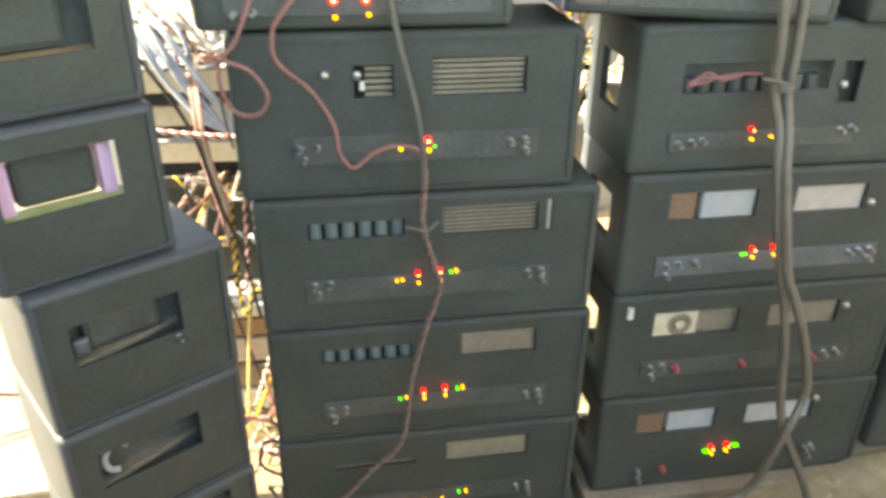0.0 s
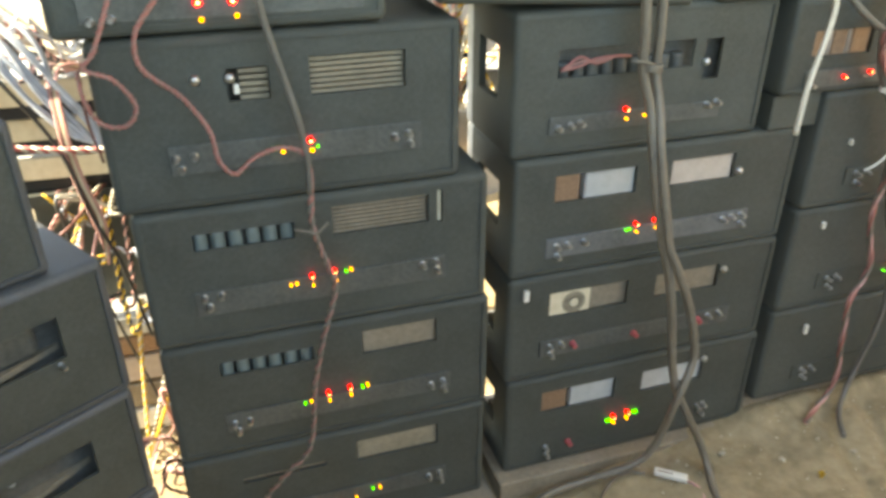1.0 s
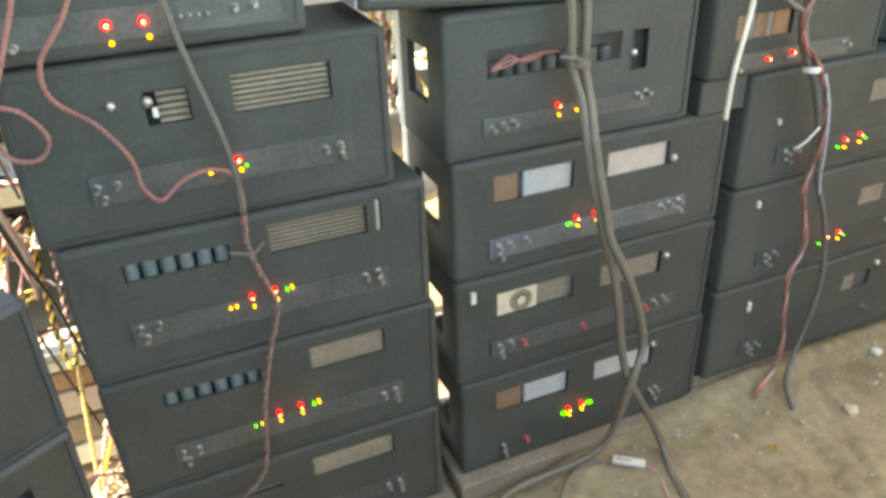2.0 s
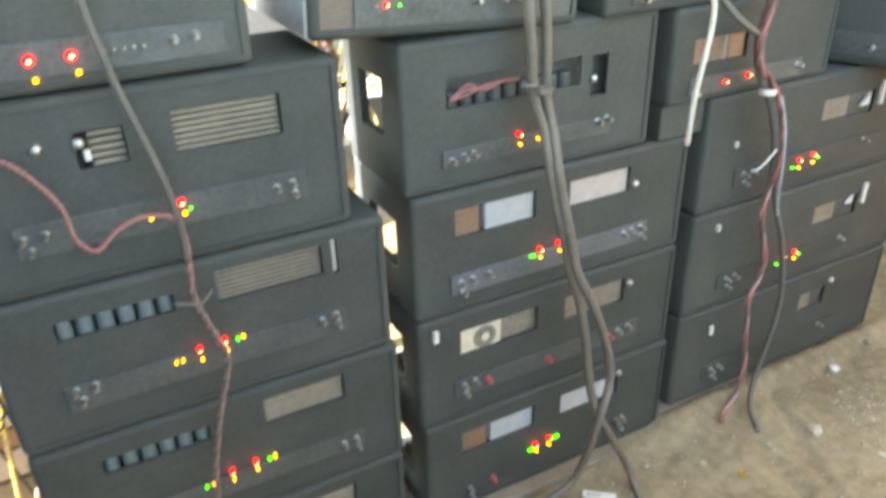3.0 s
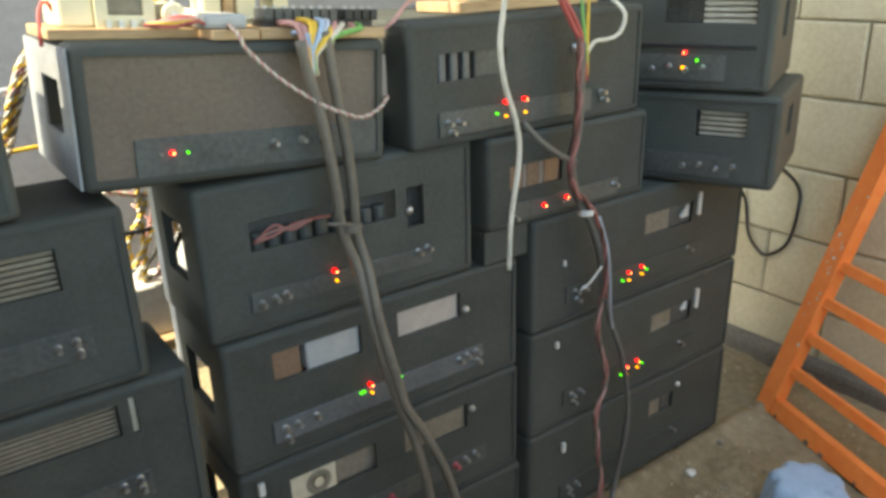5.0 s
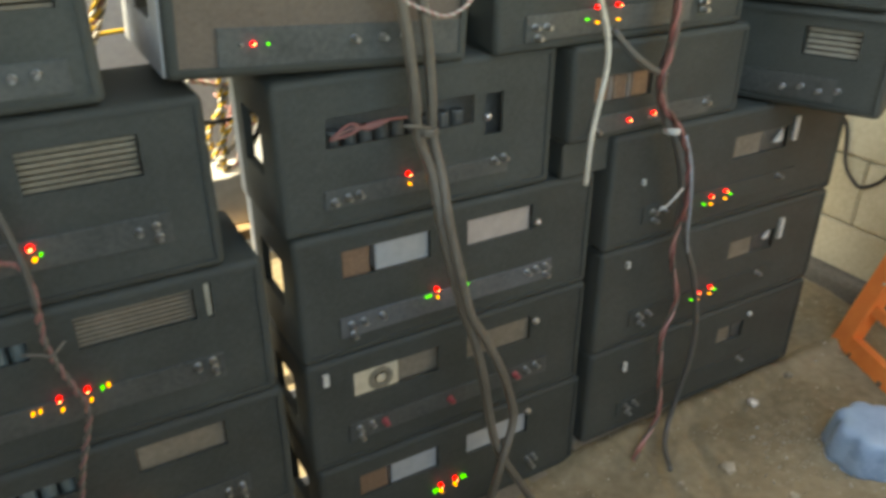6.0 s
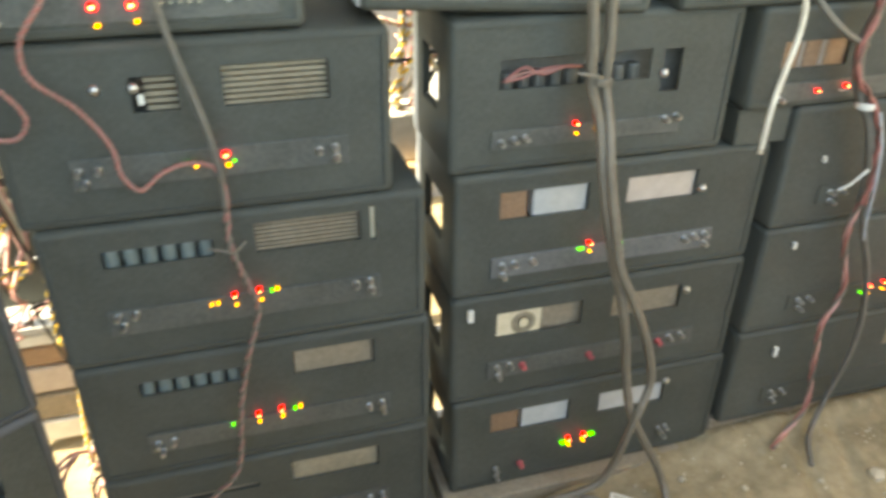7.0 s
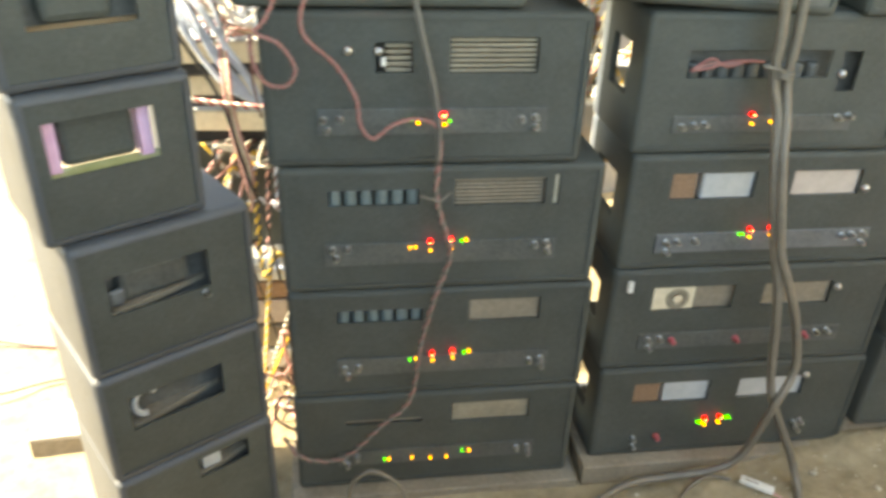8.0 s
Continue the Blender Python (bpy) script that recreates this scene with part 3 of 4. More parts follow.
for x, z, k in ((1.527, 0.772, 1.0), (1.560, 0.522, 0.7)):
    bm = bmesh.new()
    box(bm, x, x + 0.024 * k, THIRD_Y - 0.001, THIRD_Y + 0.0055, z - 0.012 * k, z + 0.016 * k)
    for v in bm.verts:
        if v.co.z > z and v.co.x < x + 0.01 * k:
            v.co.z = z - 0.010 * k
    owner = [o for o in bpy.data.objects if o.get("category") == "amplifier" and abs(o.location.x - 1.417) < 0.01 and o.location.z < z < o.location.z + 0.25][0]
    tri = part("corner_bracket", bm, LABEL, owner, "bright white triangular bracket")
    tri.matrix_parent_inverse = owner.matrix_basis.inverted()
amplifier("black amplifier with an orange striped part behind its window", 0.948, 1.385, 0.853, 0.180, y=THIRD_Y, d=0.30, hole=False,
          windows=[(1.005, 1.140, 0.925, 0.972, "plates", (0.0, 0.28, COPPER), (0.3, 0.34, PINKBOARD), (0.36, 0.60, COPPER), (0.62, 0.66, PINKBOARD), (0.68, 1.0, COPPER))],
          strip=(1.0, 1.30, 0.866, 0.900), reds=[(1.089, 0.883), (1.149, 0.888)], offs=[(1.14, 0.880), (1.15, 0.881)], knobs=[(1.012, 0.873), (1.285, 0.888)])
# Black block added to close a bright slit where only dark belongs.
tagged(part("spacer_block", new_box(0.95, 1.0598, THIRD_Y + 0.012, 1.27, 0.7855, 0.8525, bevel=0.003), PANEL), "black block added to darken the gap under an overhanging amplifier", "spacer")
# upper row
brown_amp = amplifier("black amplifier with a plain brown front, tilted on two stacks", 0.280, 0.738, 1.046, 0.192, y=1.075, d=0.30, front=BROWNFRONT, lean=3.6, recess=0.006, rim=0.016, soft_front=1.0,
          strip=(0.348, 0.722, 1.060, 1.113), strip_mat=STRIP, reds=[(0.396, 1.092)], greens=[(0.417, 1.091)], offs=[(0.380, 1.091)], knobs=[(0.545, 1.092), (0.590, 1.093), (0.625, 1.094)])
side = holed(0.006, 0.296, 0.006, 0.186, 0.0, 0.003, [(0.068, 0.180, 0.069, 0.142)])
bmesh.ops.rotate(side, verts=side.verts[:], cent=(0, 0, 0), matrix=Matrix.Rotation(radians(90), 3, "Z"))
bmesh.ops.translate(side, verts=side.verts[:], vec=(-0.2295, 0, 0))
part("side_panel", side, PALEGREY, brown_amp, "dusty pale grey side board with a hand hole")
part("inner_board", new_box(-0.185, -0.175, 0.105, 0.170, 0.0455, 0.165), WOOD, brown_amp, "raw wooden board inside the case")
amplifier("black amplifier with two pink lamps and a dusty front", 0.786, 1.352, 1.034, 0.212, y=1.07, d=0.32,
          windows=[(0.845, 0.995, 1.145, 1.190, "plates", (0.05, 0.16, STRIP_LIGHT), (0.22, 0.33, STRIP_LIGHT), (0.39, 0.5, STRIP_LIGHT), (0.56, 1.0, STRIP))], strip=(0.845, 1.21, 1.052, 1.094),
          reds=[(0.991, 1.096), (1.036, 1.096)], ambers=[(0.990, 1.071), (1.036, 1.072)], greens=[(0.968, 1.078)], knobs=[(0.862, 1.075), (0.885, 1.074), (0.868, 1.058), (1.235, 1.085), (1.24, 1.07)], glints=[(1.16, 1.175)])


def side_amplifier(label, corner, z0, h, w, d, turn, louvres, lit, clear=0.004, low=0.54, high=0.82):
    """An amplifier turned towards the room; corner is its front corner that stands nearest the wall."""
    a = radians(turn)
    cx, cy = corner[0] - math.cos(a) * w / 2, corner[1] - math.sin(a) * w / 2
    root = thing("power_amplifier", label, "amplifier", pose(cx, cy, z0, 0, 0, turn), "stacked amplifiers")
    shade_by_angle(part("case", case_shell(w, h, d, (0.12, 0.20, h * 0.45, h * 0.80), r=0.012), CARPET, root, "black textured case with a hand hole"))
    part("front_panel", holed(-w / 2 + 0.012, w / 2 - 0.012, 0.012, h - 0.012, 0.006, 0.016, [(*louvres, h * low, h * high)]), PANEL, root)
    heat_fins(root, louvres[0] + clear, louvres[1] - 0.004, 0.022, h * low, h * high, 5, LOUVRE)
    part("inner_panel", new_box(-w / 2 + 0.0142, w / 2 - 0.06, 0.060, 0.064, 0.045, h - 0.0142), INNER, root)
    # No real transformer: cream block added so the hand hole looks bright.
    part("transformer", new_box(w / 2 - 0.055, w / 2 - 0.020, 0.10, 0.22, 0.045, h * 0.85, bevel=0.004), CREAM, root, "cream block put for the bright wall seen through the hole")
    part("chassis", new_box(-w / 2 + 0.04, w / 2 - 0.04, 0.05, d - 0.02, 0.0145, 0.04), STRIP, root)
    part("control_panel", new_box(-w / 2 + 0.05, w / 2 - 0.09, 0.002, 0.0055, h * 0.10, h * 0.34, bevel=0.001), STRIP, root, "dusty metal control panel")
    for i in range(4):
        knob(root, louvres[0] - 0.02 + 0.035 * i, 0.002, h * (0.2 + 0.03 * (i % 2)))
    if lit:
        part("slot", new_box(louvres[0] - 0.07, louvres[1] + 0.005, 0.0015, 0.0055, h * 0.405, h * 0.435, bevel=0.001), BLACKPLASTIC, root, "long dark groove")
        led(root, louvres[0] + 0.046, 0.002, h * 0.36, LED_RED, 0.0036)
        led(root, louvres[0] + 0.044, 0.002, h * 0.22, LED_AMBER, 0.0036)
        led(root, louvres[0] + 0.072, 0.002, h * 0.29, LED_GREEN, 0.003)
    return root


side_amplifier("black amplifier turned aside, overhanging its stack", (1.566, 0.878), 0.856, 0.200, 0.42, 0.36, -66, (0.04, 0.145), False)
side_amplifier("black amplifier turned aside on another one", (1.552, 0.905), 1.060, 0.220, 0.42, 0.36, -65, (-0.01, 0.172), True, 0.075, 0.63, 0.90)

# narrow stack nearest the open side
NARROW_TURN = 32.0
# base height, height, front corner x, width, opening: bottom, top, start, end
NARROW = ((-0.020, 0.281, -0.512, 0.305, 0.205, 0.252, 0.150, 0.250), (0.262, 0.227, -0.512, 0.302, 0.100, 0.168, 0.050, 0.218),
          (0.490, 0.243, -0.508, 0.300, 0.108, 0.178, 0.050, 0.215), (0.734, 0.231, -0.530, 0.250, 0.106, 0.188, 0.032, 0.188), (0.966, 0.254, -0.538, 0.252, 0.078, 0.165, 0.050, 0.195))
for i, (zb, hh, fx, wide, w0, w1, ua, ub) in enumerate(NARROW):
    mid = fx + wide / 2 * math.cos(radians(NARROW_TURN))
    wa, wb = mid - wide / 2 + ua, mid - wide / 2 + ub
    root = amplifier("narrow black amplifier case in a free-standing stack", mid - wide / 2, mid + wide / 2, zb, hh, y=0.885 + wide / 2 * math.sin(radians(NARROW_TURN)), d=0.24 if i < 3 else 0.20, hole=False, turn=NARROW_TURN, recess=0.004, soft_front=1.0,
                     windows=[(wa, wb, zb + w0, zb + w1, "none")], inner=0.0 if i == 3 else 0.050, case=CARPET_DUSTY)
    la, lb = wa - mid, wb - mid
    sweep = bmesh.new()
    box(sweep, la - 0.004, lb + 0.012, 0.0, 0.03, w0 - 0.011, w0 - 0.001)
    if i < 3:
        bmesh.ops.rotate(sweep, verts=sweep.verts[:], cent=(la, 0.0, 0.0), matrix=Matrix.Rotation(radians(12), 3, "Z"))
    bmesh.ops.translate(sweep, verts=sweep.verts[:], vec=(0, 0.014, 0))
    part("shelf", sweep, OLIVE if i == 3 else DUSTBROWN if i < 3 else WOOD, root, "raw board edge inside the opening")
    if i == 3:
        for a in (la + 0.002, lb - 0.02):
            part("divider", new_box(a, a + 0.018, 0.024, 0.07, w0, w1 + 0.002), MAGENTA, root, "pinkish upright board")
    if i == 1:
        arc = [(la + 0.034 + 0.022 * math.cos(radians(a)), 0.026, w0 + 0.034 + 0.026 * math.sin(radians(a))) for a in range(40, 290, 25)]
        part("clip", tube(bmesh.new(), glide(arc, 0.004), 0.0062), WHITECOVER, root, "pale curved metal clip", smooth=True)
    elif i == 0:
        wedge = bmesh.new()
        box(wedge, la + 0.01, la + 0.05, 0.02, 0.05, w0, w1 - 0.012, bevel=0.006)
        part("bracket", wedge, WHITECOVER, root, "pale metal bracket")
    else:
        part("transformer", new_box(la + 0.024, lb - 0.022, 0.032, 0.06, w0, w1 - 0.006, bevel=0.012), PANEL if i != 2 else STRIP, root)
    if i == 2:
        part("bracket", new_box(la + 0.004, la + 0.030, 0.022, 0.034, w0 + 0.004, w0 + 0.034, bevel=0.005), STRIP_LIGHT, root, "dull metal bracket")
        knob(root, lb - 0.012, 0.002, 0.10, 0.004)

# ---- cables in front of the stacks ----
FY = 1.052
cable("hanging_cable", "dusty grey cable hanging down the amplifier fronts", [(0.0, FY, 1.20), (0.008, FY, 1.13), (0.015, FY, 1.087), (0.028, FY, 1.024), (0.051, FY, 0.93), (0.062, FY, 0.857), (0.063, FY, 0.79)], 0.0052, W_GREY2)
twisted("twisted_cable", "brown twisted cable hanging down the amplifier fronts", [(0.063, FY, 0.80), (0.062, FY, 0.73), (0.082, FY, 0.652), (0.090, FY, 0.606), (0.064, FY, 0.518), (0.040, FY, 0.412), (0.028, FY, 0.308), (0.010, FY, 0.257), (-0.034, FY, 0.215),
                                                                                    (-0.103, FY, 0.140), (-0.151, FY, 0.123), (-0.205, FY, 0.140), (-0.240, FY + 0.03, 0.170)], 0.0028, [W_DUSTPINK, W_GREY], 30)
twisted("twisted_wire", "red twisted wire looping across the fronts", [(-0.08, FY, 1.17), (-0.10, FY, 1.125), (-0.120, FY, 1.094), (-0.151, FY, 1.052), (-0.150, FY, 1.006), (-0.105, FY, 0.962), (-0.074, FY, 0.908), (-0.068, FY, 0.863), (-0.047, FY, 0.838), (-0.015, FY, 0.861),
                                                                    (0.020, FY, 0.871), (0.054, FY, 0.862), (0.066, FY, 0.83), (0.063, FY, 0.76)], 0.0023, [W_DUSTRED, W_DUSTPINK], 60)
twisted("twisted_wire", "red twisted wire ending in a loose loop", [(-0.15, FY, 1.16), (-0.176, FY, 1.098), (-0.206, FY, 1.034), (-0.224, FY, 1.012), (-0.189, FY, 0.994), (-0.167, FY, 0.956), (-0.183, FY, 0.929), (-0.215, FY, 0.934), (-0.232, FY + 0.01, 0.966), (-0.236, FY + 0.03, 1.0)], 0.0022, [W_DUSTRED, W_DUSTPINK], 60)
cable("wire_tail", "brown wire hanging in the gap", [(-0.232, FY + 0.02, 1.005), (-0.238, FY + 0.04, 0.93), (-0.230, FY + 0.05, 0.86)], 0.0022, W_BROWN)
ZY = 1.042
cable("hanging_cable", "thick grey cable hanging across the second stack", [(0.588, 1.042, 1.235), (0.597, 1.042, 1.187), (0.614, 1.042, 1.105), (0.626, 1.042, 1.010), (0.631, 1.042, 0.940), (0.649, 1.033, 0.877), (0.657, 1.015, 0.790), (0.676, 1.002, 0.687), (0.694, 0.997, 0.614), (0.712, 0.997, 0.564), (0.733, 0.997, 0.478), (0.753, 0.997, 0.363), (0.766, 0.997, 0.304), (0.786, 0.993, 0.246), (0.856, 0.985, 0.110), (0.868, 0.950, 0.050), (0.850, 0.900, 0.040), (0.830, 0.800, 0.036), (0.800, 0.700, 0.034)], 0.0086, W_GREY)
cable("hanging_cable", "thick grey cable hanging beside another one", [(0.628, 1.042, 1.245), (0.636, 1.042, 1.175), (0.650, 1.042, 1.070), (0.655, 1.042, 0.990), (0.656, 1.042, 0.935), (0.664, 1.028, 0.874), (0.666, 1.006, 0.795), (0.682, 0.990, 0.693), (0.698, 0.986, 0.622), (0.727, 0.988, 0.566), (0.771, 0.993, 0.474), (0.806, 0.997, 0.368), (0.804, 0.993, 0.325), (0.775, 0.979, 0.260), (0.748, 1.000, 0.105), (0.695, 1.005, 0.062), (0.600, 1.020, 0.034), (0.500, 1.010, 0.030), (0.380, 0.950, 0.028)], 0.0086, W_GREY)
cable("hanging_cable", "ivory cable with a cut end hanging free", [(0.98, 0.975, 2.752), (0.96, 0.985, 2.2), (0.945, 1.0, 1.6), (0.935, 1.0, 1.34), (0.926, 1.0, 1.258), (0.919, 1.0, 1.206), (0.929, 1.0, 1.142), (0.955, 1.0, 1.072), (0.962, 1.0, 1.011), (0.944, 1.0, 0.900), (0.940, 1.0, 0.807)], 0.0048, W_WHITE)
CY = 1.032
cable("hanging_cable", "grey cable bundle hanging down the third stack", [(1.138, CY, 1.19), (1.138, CY, 1.10), (1.136, CY, 1.03), (1.122, CY, 0.972), (1.130, CY, 0.925), (1.152, CY, 0.880), (1.182, CY, 0.838), (1.210, CY, 0.775), (1.226, CY, 0.715), (1.230, CY, 0.655)], 0.0098, W_GREY2)
twisted("twisted_wire", "red wire wound down along a grey cable bundle", [(1.126, CY - 0.008, 1.20), (1.124, CY - 0.012, 1.12), (1.124, CY - 0.012, 1.03), (1.110, CY - 0.012, 0.966), (1.120, CY - 0.012, 0.92), (1.156, CY - 0.013, 0.885), (1.202, CY - 0.012, 0.82), (1.222, CY - 0.010, 0.74), (1.226, CY - 0.01, 0.66)], 0.0036, [W_DUSTRED, W_BROWN], 12)
twisted("twisted_cable", "dusty pink and grey twisted cable hanging down to the floor", [(1.228, CY - 0.004, 0.672), (1.218, CY, 0.608), (1.232, CY, 0.536), (1.256, CY, 0.470), (1.250, CY, 0.428), (1.230, CY, 0.372), (1.243, CY, 0.254), (1.258, CY, 0.170), (1.250, CY - 0.004, 0.125), (1.210, 1.018, 0.088), (1.15, 0.985, 0.082)], 0.0033, [W_PINK, W_GREY, W_DUSTRED], 9)
cable("hanging_cable", "grey cable hanging down to the floor", [(1.234, CY - 0.002, 0.67), (1.255, CY, 0.60), (1.300, CY, 0.500), (1.332, CY, 0.380), (1.336, CY, 0.285), (1.318, CY, 0.190), (1.285, 1.02, 0.108), (1.24, 0.98, 0.085), (1.20, 0.92, 0.082)], 0.0062, W_GREY2)
cable("wire_tail", "dusty pale wire tucked along the bundle", [(1.19, CY - 0.016, 0.85), (1.218, CY - 0.016, 0.78), (1.232, CY - 0.016, 0.70), (1.250, CY - 0.006, 0.62), (1.262, CY - 0.004, 0.575)], 0.0030, W_PALE)
cable("wire_tail", "grey cable spur leaving the bundle", [(1.005, CY + 0.01, 1.062), (1.040, CY - 0.004, 1.022), (1.085, CY - 0.008, 0.990), (1.126, CY - 0.006, 0.972)], 0.0062, W_GREY2)
cable("wire_tail", "loose white cable tie end", [(1.141, 1.012, 0.706), (1.165, 1.010, 0.716), (1.20, 1.012, 0.742)], 0.0022, W_TIE)
cable("wire_tail", "loose white cable tie end", [(0.03, 1.044, 0.735), (0.055, 1.042, 0.728), (0.066, 1.040, 0.724), (0.085, 1.040, 0.742)], 0.0022, W_GREY)
cable("wire_tail", "loose grey wire end at the cable tie", [(0.600, 1.032, 0.962), (0.622, 1.03, 0.958), (0.645, 1.03, 0.952)], 0.003, W_GREY)


def tie(x, y, z, r, mt=W_TIE, name="cable_tie"):
    bm = bmesh.new()
    lathe(bm, [(r, -0.006), (r * 1.08, -0.004), (r * 1.08, 0.004), (r, 0.006)], (x, y, z), "Z", 14)
    tagged(part(name, bm, mt), "worn tape wound round a cable bundle", "cable tie")


tie(1.166, CY - 0.002, 0.862, 0.0155)
tie(0.646, ZY - 0.001, 0.945, 0.0172, W_GREY)

# wires above the third stack
for pts, r, mt, lab in (([(1.073, 1.03, 1.275), (1.109, 1.03, 1.225), (1.136, 1.03, 1.183), (1.150, CY, 1.12)], 0.0045, W_RED, "red wire joining a cable bundle"),
                        ([(1.093, 1.04, 1.275), (1.122, 1.03, 1.225), (1.142, 1.03, 1.183), (1.154, CY, 1.12)], 0.0040, W_RED, "red wire joining a cable bundle"),
                        ([(1.13, 1.03, 1.28), (1.136, 1.028, 1.23), (1.145, 1.028, 1.18), (1.155, CY, 1.13)], 0.0030, W_GREEN, "green wire joining a cable bundle"),
                        ([(1.15, 1.03, 1.28), (1.146, 1.026, 1.23), (1.149, 1.028, 1.18), (1.156, CY, 1.13)], 0.0030, W_YELLOW, "yellow wire joining a cable bundle"),
                        ([(1.24, 1.06, 1.262), (1.249, 1.03, 1.233), (1.237, 1.03, 1.199), (1.205, 1.03, 1.190), (1.169, 1.03, 1.188), (1.152, CY, 1.165)], 0.0036, W_WHITE, "white wire curving into a cable bundle")):
    cable("loose_wire", lab, pts, r, mt, "wire", "wires above the third stack")

# ---- on top of the brown-fronted amplifier ----
TOPM = pose(0.509, 1.075, 1.046, 0, 3.6, 0)


def on_top(x, y, z):
    """A place on the tilted amplifier: x and y of the room, z over its top."""
    return TOPM @ Vector((x - 0.509, y - 1.075, 0.193 + z))


TOP_TILT = pose(0, 0, 0, 0, 3.6, 0)
tr = thing("transformer", "cream transformer on a raw wooden board", "transformer", Matrix.Translation(on_top(0.365, 1.21, 0)) @ TOP_TILT)
part("board", new_box(-0.095, 0.115, -0.075, 0.075, 0.0, 0.014, bevel=0.002), WOOD, tr, "raw wooden mounting board")
part("core", new_box(-0.075, -0.030, -0.05, 0.05, 0.014, 0.084, bevel=0.005), YELLOWCASE, tr)
coil = part("coil", new_box(-0.022, 0.040, -0.052, 0.03, 0.026, 0.076, bevel=0.008), TAN, tr)
part("frame", holed(-0.030, 0.048, 0.014, 0.088, -0.056, -0.040, [(-0.014, 0.032, 0.030, 0.072)]), YELLOWCASE, tr, "cream metal frame round the coil")
for i in range(4):
    part("terminal", new_box(-0.02 + 0.016 * i, -0.014 + 0.016 * i, -0.07, -0.058, 0.014, 0.024), CHROME, tr)
for i, (cx, cz) in enumerate(((0.072, 0.031), (0.103, 0.026))):
    bm = bmesh.new()
    r = 0.017 - 0.004 * i
    lathe(bm, [(r * 0.8, -0.002), (r, 0.0), (r, 0.06), (r * 0.85, 0.063)], (cx, -0.06, cz), "Y", 18)
    c = part("capacitor", bm, YELLOWCASE, tr, "cream capacitor lying on its side")
    bm = bmesh.new()
    lathe(bm, [(0.005, -0.004), (0.005, 0.0)], (cx, -0.062, cz), "Y", 10)
    part("terminal", bm, CHROME, c)

tb = thing("terminal_block", "black screw terminal block on a wooden strip", "terminal block", Matrix.Translation(on_top(0.655, 1.125, 0)) @ TOP_TILT)
part("board", new_box(-0.12, 0.085, -0.045, 0.05, 0.0, 0.016, bevel=0.002), WOOD, tb, "raw wooden strip")
part("base", new_box(-0.108, 0.075, -0.022, 0.016, 0.016, 0.026), BLACKPLASTIC, tb)
for i in range(12):
    x0 = -0.104 + 0.0148 * i + (0.012 if i > 7 else 0)
    if x0 > 0.072:
        continue
    cell = part("cell", new_box(x0, x0 + 0.0125, -0.026, 0.018, 0.026, 0.042, bevel=0.0015), BLACKPLASTIC if i > 7 else STRIP, tb)
    bm = bmesh.new()
    lathe(bm, [(0.0038, 0.0), (0.0038, 0.003), (0.002, 0.004)], (x0 + 0.006, -0.012, 0.042), "Z", 8)
    part("screw", bm, CHROME, cell)
cl = thing("plastic_cover", "clear-topped cream plastic cover on a wooden board", "cover", Matrix.Translation(on_top(0.505, 1.13, 0)) @ TOP_TILT)
part("board", new_box(-0.04, 0.028, -0.05, 0.08, 0.0, 0.014, bevel=0.002), WOOD, cl)
part("lid", new_box(-0.045, 0.02, -0.03, 0.05, 0.014, 0.034, bevel=0.006), WHITECOVER, cl)
rk = thing("plastic_rack", "cream plastic rack standing behind a terminal block", "rack", Matrix.Translation(on_top(0.59, 1.25, 0)) @ TOP_TILT)
for zz in (0.02, 0.062):
    part("shelf", new_box(-0.09, 0.10, -0.03, 0.04, zz, zz + 0.007, bevel=0.002), YELLOWCASE, rk)
for xx, wd in ((-0.085, 0.03), (-0.03, 0.032), (0.03, 0.028)):
    part("post", new_box(xx, xx + wd, -0.024, 0.03, 0.0, 0.085, bevel=0.004), YELLOWCASE, rk)
part("coil", new_box(-0.05, -0.032, -0.02, 0.02, 0.027, 0.055, bevel=0.004), WOOD, rk)

# coloured cores that gather into the thick cables
bundle = [(W_PINK, -0.075, 0.022), (W_PINK, -0.06, 0.018), (W_YELLOW, -0.045, 0.026), (W_YELLOW, -0.03, 0.022), (W_BLUE, -0.015, 0.026), (W_BLUE, -0.062, 0.006), (W_SILVER, 0.0, 0.024), (W_PINK, 0.015, 0.020), (W_YELLOW, 0.002, 0.012), (W_GREEN, 0.022, 0.012), (W_WHITE, 0.03, 0.018)]
for i, (mt, dx, dz) in enumerate(bundle):
    s = on_top(0.645 + dx, 1.098, dz)
    a, b = Vector((0.596 + 0.0012 * i, ZY - 0.004, 1.213)), Vector((0.600 + 0.001 * i, ZY, 1.185))
    mid = s.lerp(a, 0.5) + Vector((0, -0.022 - 0.004 * (i % 3), 0.014))
    cable("cable_core", "coloured insulated cores between terminal block and cable", [s, s.lerp(mid, 0.6) + Vector((0, -0.008, 0.006)), mid, a, b], 0.0042, mt, "wire", "cores at the terminal block")
for i, mt in enumerate((W_GREY, W_PINK, W_GREEN)):
    s = on_top(0.672 + 0.012 * i, 1.098, 0.02)
    cable("cable_core", "coloured insulated cores between terminal block and cable", [s, s + Vector((-0.006, -0.03, -0.004)), Vector((0.640, ZY, 1.235)), Vector((0.634, ZY, 1.21))], 0.0042, mt, "wire", "cores at the terminal block")
